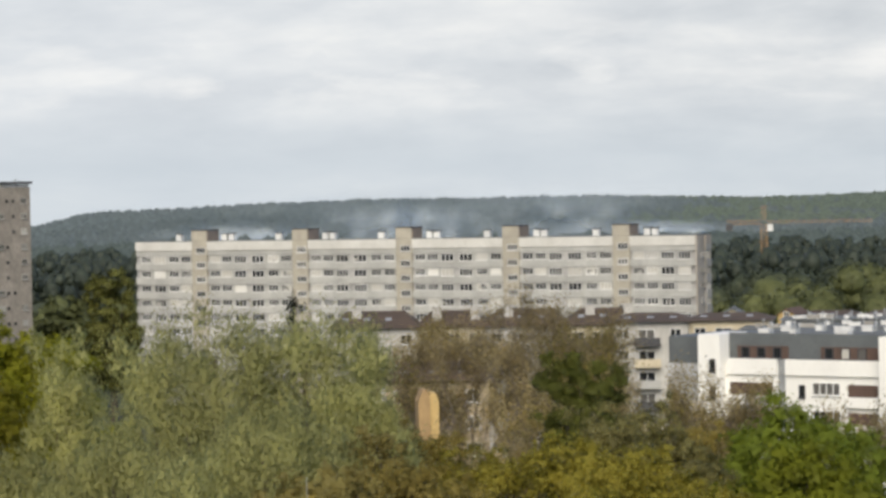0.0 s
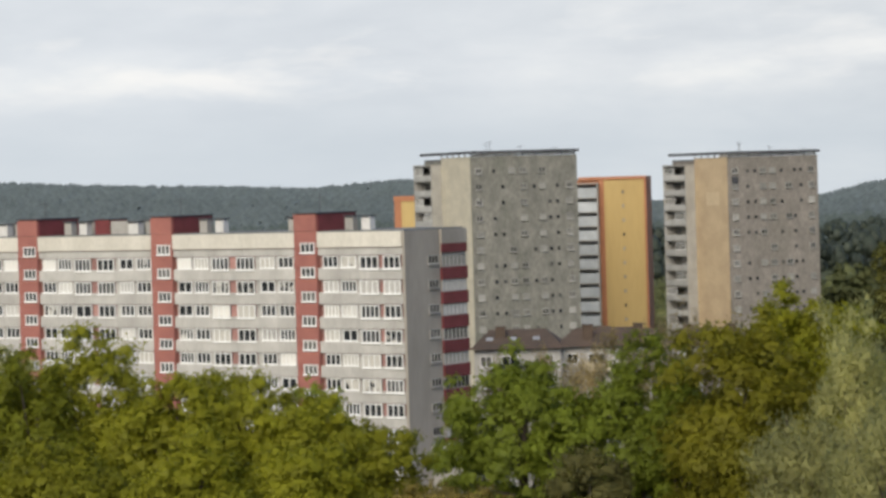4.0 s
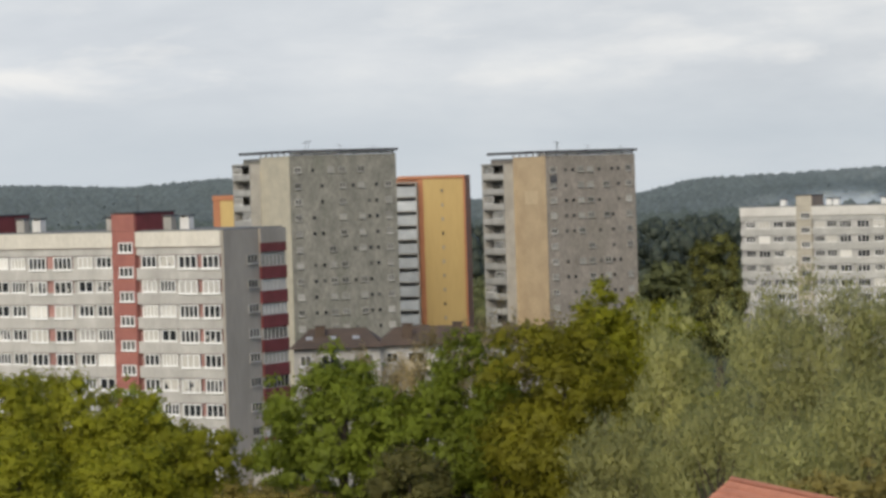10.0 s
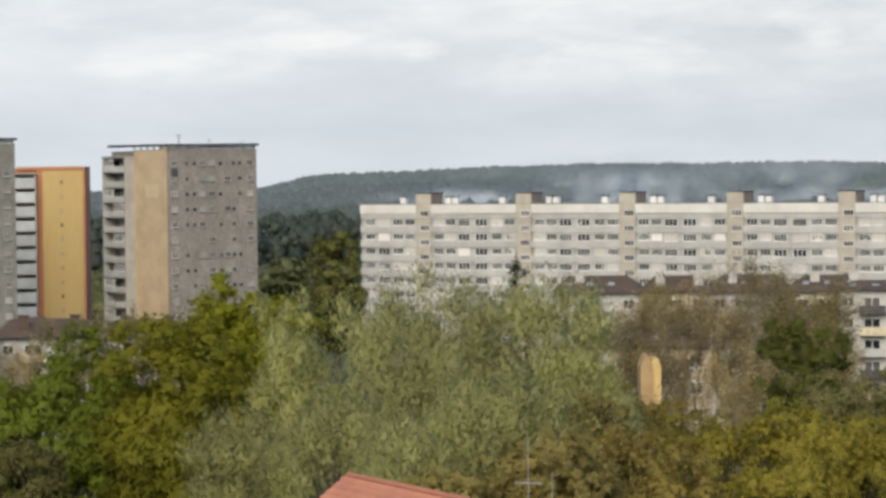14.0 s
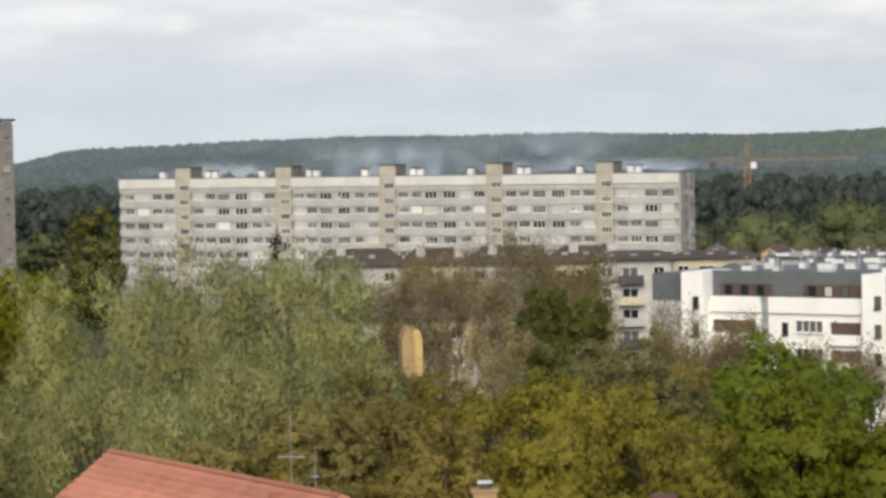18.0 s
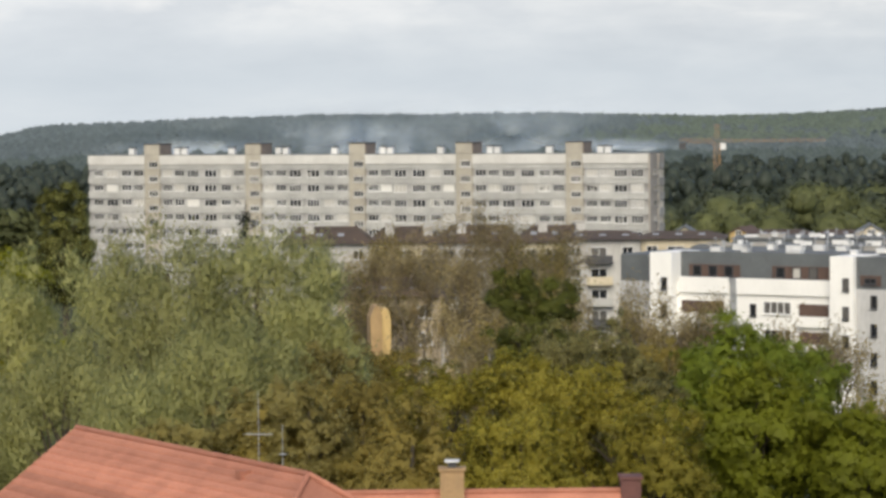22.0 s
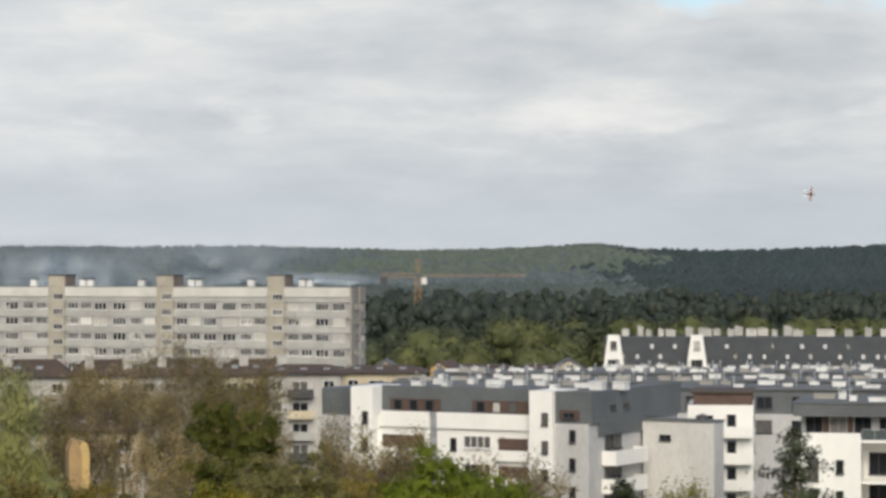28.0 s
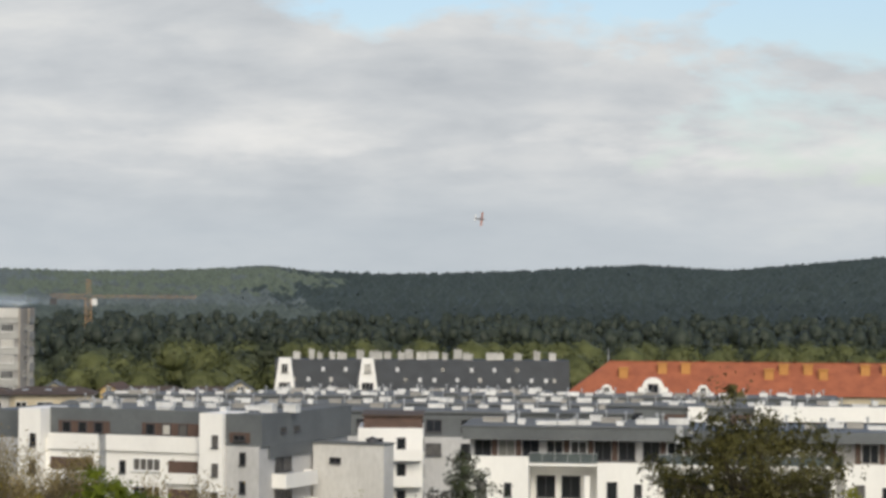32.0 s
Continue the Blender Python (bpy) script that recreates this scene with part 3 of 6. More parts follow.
def long_block(name, label, x, y, turn, base, roof, first, last, left, right, floors, c, depth=11.4):
    """A long slab of flats. s runs along the front from the first stair; each stair strip starts at a multiple of SECTION."""
    b = thing(name, x, y, base, turn, label, "apartment building")
    h = roof - base
    s0, s1 = left, right
    pick = random.Random(floors)
    part("wall", boxes((s0, s1, 0.12, depth, 0, h)), c["gap"], b, c["gap_label"])
    part("roof", boxes((s0 - 0.1, s1 + 0.1, -0.1, depth + 0.1, h, h + 0.18)), ROOF_GREY, b)
    # the tenants have changed some windows: two, three or four lights, some with blinds
    kinds = {}
    for w, tall in sorted({(w, t) for _, w, t in SECTION_WINDOWS + END_WINDOWS}):
        for lights in (2, 3, 4):
            for pane in (PANE, PANE_BLIND):
                kinds[(w, tall, lights, pane.name)] = fit_mat(window_set(w, 1.5 if tall else 1.32, lights, c["bar"]), c["frame"], pane)
    stairs = fit_mat(window_set(1.95, 1.15, 3, 0.12), c["stair_frame"], PANE_DARK)
    top = h - 2.58
    spans = []
    for k in range(first, last + 1):
        a = k * SECTION
        spans.append((max(a + STRIP, s0), min(a + SECTION + STRIP_FROM, s1), k))
    spans.insert(0, (s0, first * SECTION + STRIP_FROM, first - 1))
    panels = {}

    def panel(kind, width, tall, front, mat, s, z):
        key = (kind, round(width, 2))
        if key not in panels:
            panels[key] = part(kind, boxes((0, width, -front, 0.115, 0, tall)), mat, b)
            panels[key].location = (s, 0, z)
        else:
            again(panels[key], kind, b, (s, 0, z))

    for a, e, k in spans:
        w = e - a
        panel("parapet", w - 0.02, 1.72, 0.42, c["parapet"], a + 0.01, h - 1.67)
        panel("attic_band", w - 0.03, 0.78, 0.24, c["panel"], a + 0.015, h - 2.55)
        layout = SECTION_WINDOWS if w > 17 else (END_WINDOWS if k == last else LEFT_WINDOWS)
        for f in range(floors):
            z = top - f * STOREY
            panel("spandrel", w - 0.03, 1.33, 0.3, c["panel"], a + 0.015, z - STOREY + 0.02)
            for i, (o, ww, tall) in enumerate(layout):
                if o + ww > w:
                    continue
                s = a + o
                lights = pick.choice(c["lights"])
                pane = PANE_BLIND if pick.random() < c["blinds"] else PANE
                put_window(kinds[(ww, tall, lights, pane.name)], b, (s, -0.28 if tall else -0.14, z - (1.58 if tall else 1.38)))
                if i + 1 < len(layout):
                    gap = layout[i + 1][0] - o - ww
                    if tall and layout[i + 1][2]:
                        panel("infill_board", round(gap - 0.2, 2), 1.38, 0.05, c["infill"], s + ww + 0.1, z - 1.39)
                    elif gap > 0.3:
                        panel("pier", round(gap - 0.1, 2), 1.38, 0.03, c["pier"], s + ww + 0.05, z - 1.39)
    strip_w = STRIP_TO - STRIP_FROM
    for k in range(first, last + 1):
        a = k * SECTION + STRIP_FROM
        part("stair_strip", boxes((a, a + strip_w, -0.5, 0.115, 0, h + 0.16), (a, a + strip_w, -0.5, depth * 0.57, h + 0.19, h + 2.1)), c["strip"], b, c["strip_label"])
        # darker box paints the stair head's right side as shaded
        part("lift_house", boxes((a + 0.1, a + strip_w + 0.12, -0.2, depth * 0.6, h + 0.185, h + 2.15)), c["lift"], b, c["lift_label"])
        part("lift_roof", boxes((a - 0.15, a + strip_w + 0.25, -0.62, depth * 0.615, h + 2.16, h + 2.3)), METAL_DARK, b)
        for f in range(floors + 1):
            z = h - 2.18 - f * STOREY
            put_window(stairs, b, (a + 0.95, -0.56, z - 0.07))
            if f < floors:
                key = ("stair_board", 0)
                if key not in panels:
                    panels[key] = part("stair_board", boxes((0, strip_w, -0.56, -0.503, 0, 1.45)), c["strip"], b)
                    panels[key].location = (a, 0, z - 1.62)
                else:
                    again(panels[key], "stair_board", b, (a, 0, z - 1.62))
        # stacks by each lift house
        z = h + 0.185
        for o, yy, hh, ww, mat in c["stacks"] if k < c["crowded"] else c["stacks"][:3]:
            if a + o + ww < s1 - 0.5:
                vent_stack(b, a + o, yy, z, ww, hh, mat)
        if c["rear"] and k < c["crowded"]:
            part("rear_house", boxes((a + 9.4, a + 11.7, 3.0, 6.2, z, h + 1.95)), c["lift"], b)
            part("rear_roof", boxes((a + 9.3, a + 11.8, 2.9, 6.3, h + 1.953, h + 2.05)), METAL_DARK, b)
            part("rear_block", boxes((a + 11.75, a + 14.5, 3.2, 6.2, z, h + 1.75)), CONCRETE, b)
        bm = bmesh.new()
        tube(bm, (a + 1.2 + (k % 3) * 0.3, 3.0, h + 2.3), (a + 1.2 + (k % 3) * 0.3, 3.0, h + 4.5), 0.05, 0.03)
        tube(bm, (a + 0.6, 3.0, h + 4.0), (a + 1.9, 3.0, h + 4.0), 0.03, 0.03)
        part("aerial", bm, METAL_DARK, b)
    # the gable with its windows and a stack of glazed-in balconies
    g = s1
    bal_y = depth * 0.56
    part("gable", boxes((g + 0.003, g + 0.35, -0.3, depth, 0, h + 0.05)), GABLE_GREY, b, "weathered grey concrete gable wall")
    gw = fit_mat(window_set(2.0, 1.0, 3, 0.1), FRAME_PALE, PANE_DARK)
    bal = None
    glazed = [fit_mat(window_set(depth - bal_y - 0.3, 1.4, 6, 0.1, False, "balcony_glazing"), FRAME_PALE, p) for p in (PANE_TOWER, PANE_BLIND, PANE_DARK)]
    for f in range(floors):
        put_window(gw, b, (g + 0.41, bal_y - 2.4, top - f * STOREY - 1.25), radians(90))
        z = h - 5.5 - f * STOREY
        if bal is None:
            bal = part("balcony", boxes((0.36, 0.66, bal_y, depth, -0.15, 0.0), (0.54, 0.66, bal_y, depth, 0.003, 1.25), (0.36, 0.537, bal_y, bal_y + 0.12, 0.003, 1.25), (0.36, 0.537, depth - 0.12, depth, 0.003, 1.25)), c["balcony"], b, c["balcony_label"])
            bal.location = (g, 0, z)
        else:
            again(bal, "balcony", b, (g, 0, z))
        put_window(pick.choice(glazed), b, (g + 0.5, bal_y + 0.15, z + 1.26), radians(90))
    part("balcony_head", boxes((g + 0.36, g + 0.66, bal_y, depth, h - 1.6, h + 0.02)), GABLE_GREY, b)
    part("balcony_top", boxes((g + 0.52, g + 0.65, bal_y, depth, h - 2.6, h - 1.603)), c["balcony"], b)
    part("balcony_end", boxes((g + 0.36, g + 0.5, depth - 0.1, depth - 0.002, 0, h - 1.61), (g + 0.36, g + 0.5, bal_y + 0.005, bal_y + 0.1, 0, h - 1.61)), GABLE_GREY, b)
    return b


RED_STACKS = [(-2.6, 2.0, 1.35, 0.9, CONCRETE), (5.4, 2.0, 1.4, 1.1, CONCRETE), (7.4, 2.4, 1.35, 1.2, LIGHT_GREY_RENDER), (6.6, 5.2, 1.4, 0.8, CONCRETE), (8.4, 6.0, 1.35, 0.7, CONCRETE), (15.0, 2.6, 1.25, 1.5, LIGHT_GREY_RENDER), (14.8, 6.0, 1.4, 0.8, CONCRETE)]
PALE_STACKS = [(-4.6, 2.0, 1.1, 1.2, WHITE_METAL), (5.1, 2.0, 1.15, 1.1, WHITE_METAL), (6.5, 2.2, 1.1, 1.1, WHITE_METAL)]
RED_SET = {"rear": True, "stacks": RED_STACKS, "crowded": 2, "frame": FRAME_WHITE, "blinds": 0.14, "lights": (3, 3, 3, 3, 2, 4), "bar": 0.12, "stair_frame": FRAME_WHITE, "gap": PINK_INFILL, "gap_label": "faded red wall between the windows", "panel": CREAM_PANEL, "parapet": PARAPET_CREAM, "infill": PINK_INFILL, "pier": CREAM_PANEL,
           "strip": BRICK_RED, "strip_label": "brick red stair strip", "lift": DARK_RED, "lift_label": "lift house side in shaded red", "balcony": DARK_RED, "balcony_label": "dark red balcony"}
PALE_SET = {"rear": False, "stacks": PALE_STACKS, "crowded": 0, "frame": FRAME_GREY, "blinds": 0.04, "lights": (3, 4, 4, 3), "bar": 0.125, "stair_frame": FRAME_GREY, "gap": GREY_INFILL, "gap_label": "grey wall between the windows", "panel": GREY_PANEL, "parapet": PARAPET_WHITE, "infill": GREY_INFILL, "pier": GREY_PANEL,
            "strip": TAN_PANEL, "strip_label": "sandy beige stair strip", "lift": TAN_SHADED, "lift_label": "lift house side in shaded sand", "balcony": CONCRETE, "balcony_label": "plain concrete balcony"}
long_block("apartment_block", "long cream and brick-red slab block of flats behind oaks", -127.7, 339.1, -24.6, 1.0, 34.8, -2, 3, -52.0, 78.1, 10, RED_SET, 11.7)
long_block("apartment_block", "long pale grey slab block of flats with sandy stair strips", 10.7, 539.4, -28.2, 1.0, 32.2, 0, 4, -11.9, 99.7, 7, PALE_SET, 7.6)


# ---- tower blocks ----
TOWER_STOREY = 2.66


def tower(label, az, d, turn, across, deep, top, base, front, side, wall_deep, balcony_deep, extras=None, windows=True, rim=True, rail=None, rail_top=1.15):
    """A point block: its near corner at that bearing, one face running off to the right, the other to the left."""
    x, y = at(az, d)
    b = thing("tower_block", x, y, base, turn, label, "tower block", "tower blocks")
    h = top - base
    part("core", boxes((0.3, across - 0.003, 0.3, deep, 0, h - 0.5)), front, b)
    part("front_wall", boxes((0.0, across, 0.0, 0.297, 0, h)), front, b, "grey concrete wall with small windows")
    part("side_wall", boxes((-0.02, 0.297, 0.3, wall_deep, 0, h)), side, b, "plain windowless painted side wall")
    part("rear_wall", boxes((across, across + 0.25, 0.0, deep, 0, h)), front, b)
    # roof rim: a thin slab on short posts
    part("roof", boxes((0.3, across, 0.3, deep, h - 0.49, h - 0.2)), ROOF_GREY, b)
    if rim:
        part("roof_rim", boxes((-0.5, across + 0.5, -0.5, 0.4, h + 0.5, h + 0.95), (-0.5, 0.4, 0.403, deep, h + 0.5, h + 0.95), (across - 0.4, across + 0.5, 0.403, deep, h + 0.5, h + 0.95)), METAL_DARK, b, "dark thin roof rim")
        # added white strip stands in for bright sky showing below the rim
        part("rim_rail", boxes((0.05, across - 0.05, 0.35, 0.4, h + 0.05, h + 0.42)), WHITE_METAL, b, "white strip for the bright gap under the rim")
        post = part("rim_post", boxes((0, 0.2, 0, 0.2, 0, 0.49)), METAL_GREY, b)
        post.location = (0.0, 0.02, h)
        for k in range(1, 9):
            again(post, "rim_post", b, (k * across / 8 - 0.2, 0.02, h))
        for k in range(1, 6):
            again(post, "rim_post", b, (0.02, k * wall_deep / 5, h))
    if rim:
        part("lift_house", boxes((across * 0.3, across * 0.62, deep * 0.35, deep * 0.6, h - 0.19, h + 0.6)), CONCRETE, b)
    floors = int((h - 2) / TOWER_STOREY)
    if windows:
        big = fit_mat(window_set(1.15, 1.0, 2, 0.1), FRAME_PALE, PANE_TOWER)
        small = fit_mat(window_set(0.5, 0.55, 1, 0.05, False), METAL_DARK, PANE_DARK)
        q = across / 19.4
        faint = fit_mat(window_set(1.25, 0.95, 2, 0.12), TOWER_TRIM, PANE_TOWER)
        pick = random.Random(int(across * 10))
        for f in range(min(floors, 14)):
            z = h - 2.9 - f * TOWER_STOREY
            for s, kind, dz, odds in ((0.75, big, 0, 0.95), (3.9, small, 0.15, 0.8), (5.5, small, 0.15, 0.6), (6.8, faint, 0, 0.7), (8.9, faint, 0, 0.9), (11.3, small, 0.1, 0.45), (12.4, faint, 0, 0.5), (14.2, small, 0.15, 0.75), (15.6, small, 0.15, 0.75), (17.5, big, 0, 0.95)):
                if pick.random() < odds:
                    put_window(kind, b, (s * q, -0.06, z + dz))
    if not balcony_deep:
        if extras:
            extras(b, h)
        return b
    # the stack of balconies on the left flank
    y0, y1 = wall_deep + 0.3, wall_deep + balcony_deep
    part("balcony_back", boxes((0.0, 0.297, wall_deep + 0.003, y1 + 0.3, 0, h - 1.4)), CONCRETE, b)
    part("balcony_fin", boxes((-1.9, -0.003, y0 - 0.28, y0, 0, h - 1.3)), CONCRETE, b)
    part("balcony_fin", boxes((-1.9, -0.003, y1, y1 + 0.28, 0, h - 1.3)), CONCRETE, b)
    part("balcony_roof", boxes((-2.0, -0.003, y0 - 0.3, y1 + 0.3, h - 1.29, h - 1.05)), CONCRETE, b)
    slab = fill = door = None
    dw = fit_mat(window_set(2.4, 1.9, 3), FRAME_PALE, PANE_DARK)
    screen = fit_mat(window_set(balcony_deep * 0.42, 1.3, 4, 0.08, False, "balcony_glazing"), FRAME_WHITE, PANE_DARK)
    for f in range(min(floors, 14)):
        z = h - 1.3 - (f + 1) * TOWER_STOREY
        if slab is None:
            slab = part("balcony_slab", boxes((-1.85, -0.003, y0 + 0.01, y1 - 0.01, 0, 0.18)), CONCRETE, b)
            slab.location = (0, 0, z)
            fill = part("balcony_front", boxes((-1.88, -1.78, y0 + 0.01, y1 - 0.01, 0.181, rail_top)), rail or GREY_PANEL, b, "pale balcony front")
            fill.location = (0, 0, z)
        else:
            again(slab, "balcony_slab", b, (0, 0, z))
            again(fill, "balcony_front", b, (0, 0, z))
        put_window(dw, b, (-0.08, y1 - 0.6, z + 0.3), radians(-90))
        if rail is None and f % 5 in (0, 2, 3):
            # some tenants have glazed in half of their balcony
            put_window(screen, b, (-1.72, y0 + (y1 - y0) * (0.55 if f % 2 else 1.0) - 0.1, z + 1.16), radians(-90))
    if extras:
        extras(b, h)
    return b


def roof_aerials(b, h):
    for k, (sx, sy, sz) in enumerate(((4, 3, 2.4), (11, 5, 1.9), (16, 2, 1.5), (7, 9, 2.8))):
        bm = bmesh.new()
        tube(bm, (sx, sy, h - 0.2), (sx, sy, h + sz), 0.05, 0.03)
        tube(bm, (sx - 0.6, sy, h + sz - 0.3), (sx + 0.6, sy, h + sz - 0.3), 0.025, 0.025)
        part("aerial", bm, METAL_DARK, b)


tower("grey concrete tower block with a cream side wall", -9.06, 473, 30, 19.0, 23.5, 44.2, 3.0, TOWER_GREY, TOWER_CREAM, 14.2, 8.6, roof_aerials)
def sand_details(b, h):
    roof_aerials(b, h)
    part("repair_patch", boxes((-0.035, -0.021, 3.4, 8.2, h - 8.3, h - 6.0)), SAND_PALE, b, "paler repainted patch of wall")
    part("open_window", boxes((0.6, 1.85, -0.2, -0.17, h - 4.6, h - 3.4), (0.66, 1.79, -0.17, -0.003, h - 4.54, h - 3.46)), METAL_DARK, b, "dark open window")


tower("warm grey tower block with a sandy yellow side wall", -3.87, 490, 32, 17.4, 21.6, 43.0, 3.0, TOWER_GREY_WARM, TOWER_SAND, 12.4, 8.4, sand_details)


def orange_edges(b, h):
    part("corner_strip", boxes((-0.12, -0.023, 7.9, 8.9, 0, h + 0.05)), TOWER_ORANGE, b, "orange corner strip")
    part("edge_strip", boxes((-0.12, -0.023, -0.02, 0.4, 0, h - 0.52)), TOWER_ORANGE, b, "orange edge strip")
    slit = fit_mat(window_set(0.5, 0.7, 1, 0.06, False), OCHRE_DARK, PANE_TOWER)
    for f in range(12):
        put_window(slit, b, (-0.07, 4.6, h - 3.2 - f * TOWER_STOREY), radians(-90))
    part("roof_band", boxes((-0.2, -0.125, 0.0, 12.6, h - 0.5, h + 0.06)), TOWER_ORANGE, b, "orange roof band")


tower("ochre yellow tower block with orange edges and white balconies", -5.53, 531, 92, 16.0, 13.0, 40.2, 3.0, TOWER_ORANGE, TOWER_YELLOW, 8.9, 3.8, orange_edges, windows=False, rim=False, rail=RAIL_BLUE, rail_top=2.0)


def orange_end(b, h):
    part("corner_strip", boxes((-0.12, -0.023, 6.0, 7.4, 0, h + 0.05)), TOWER_ORANGE, b, "orange corner strip")
    part("roof_band", boxes((-0.2, -0.125, 0.0, 7.5, h - 0.9, h + 0.06)), TOWER_ORANGE, b, "orange roof band")


tower("yellow and orange tower block half hidden behind a grey one", -9.9, 545, 80, 14.0, 7.4, 37.6, 3.0, TOWER_ORANGE, TOWER_YELLOW, 7.4, 0, orange_end, windows=False, rim=False)


# ---- the white and slate estate ----
def building(name, label, az, d, turn, top_el=None, top=None, category="apartment building", group=""):
    """An empty at the foot of a building whose near left corner lies at that bearing; returns it and its height."""
    x, y, g = spot(az, d)
    g -= 0.4
    b = thing(name, x, y, g, turn, label, category, group)
    return b, (top if top is not None else height(top_el, d)) - g


BOX_MESHES = {}


def roof_unit(b, x, y, z, w, dp, h, mat=None):
    """A roof vent or skylight box with a lid."""
    key = (round(w, 1), round(dp, 1), round(h, 1))
    mat = mat or WHITE_METAL
    if (key, mat.name) not in BOX_MESHES:
        o = part("roof_vent", boxes((0, w, 0, dp, 0, h * 0.82), (-0.06, w + 0.06, -0.06, dp + 0.06, h * 0.823, h)), mat, b)
        o.location = (x, y, z)
        BOX_MESHES[(key, mat.name)] = o
    else:
        o = again(BOX_MESHES[(key, mat.name)], "roof_vent", b, (x, y, z))
    return o


PIPE = []


def roof_pipe(b, x, y, z):
    """A slim vent pipe with a cowl."""
    if not PIPE:
        bm = bmesh.new()
        tube(bm, (0, 0, 0), (0, 0, 0.9), 0.09, 0.09, 6)
        tube(bm, (0, 0, 0.9), (0, 0, 1.1), 0.2, 0.12, 6)
        o = part("vent_pipe", bm, METAL_GREY, b)
        o.location = (x, y, z)
        PIPE.append(o)
    else:
        again(PIPE[0], "vent_pipe", b, (x, y, z))


def roof_units(b, x0, x1, y0, y1, z, n, seed):
    r = random.Random(seed)
    for k in range(n):
        w = r.choice((0.7, 1.2, 1.6, 2.0))
        x, y = x0 + (x1 - x0) * (k + r.uniform(0.1, 0.8)) / n, r.uniform(y0, y1)
        tall = r.choice((0.4, 0.5, 0.6))
        roof_unit(b, x, y, z, w, r.choice((0.7, 1.0)), tall, r.choice((WHITE_METAL, WHITE_METAL, WHITE_METAL, CONCRETE)))
        if k % 3 != 2:
            roof_pipe(b, x + w + 0.4, y + 0.2, z)
        if k % 4 == 1:
            roof_unit(b, x + 0.3, y + 0.1, z + tall + 0.003, 0.4, 0.4, 0.3, METAL_GREY)


def single_window(w, h, lights=2, mat=None, pane=None):
    return fit_mat(window_set(w, h, lights, 0.08, True), mat or METAL_DARK, pane or PANE_DARK)


WIN_NARROW = single_window(0.72, 1.3, 1)
WIN_WIDE = single_window(1.9, 1.5, 2)
WIN_BAND = single_window(3.2, 1.3, 4, FRAME_WHITE)
DOOR_TALL = single_window(1.0, 2.2, 1)
WIN_SMALL = single_window(1.3, 0.6, 2)


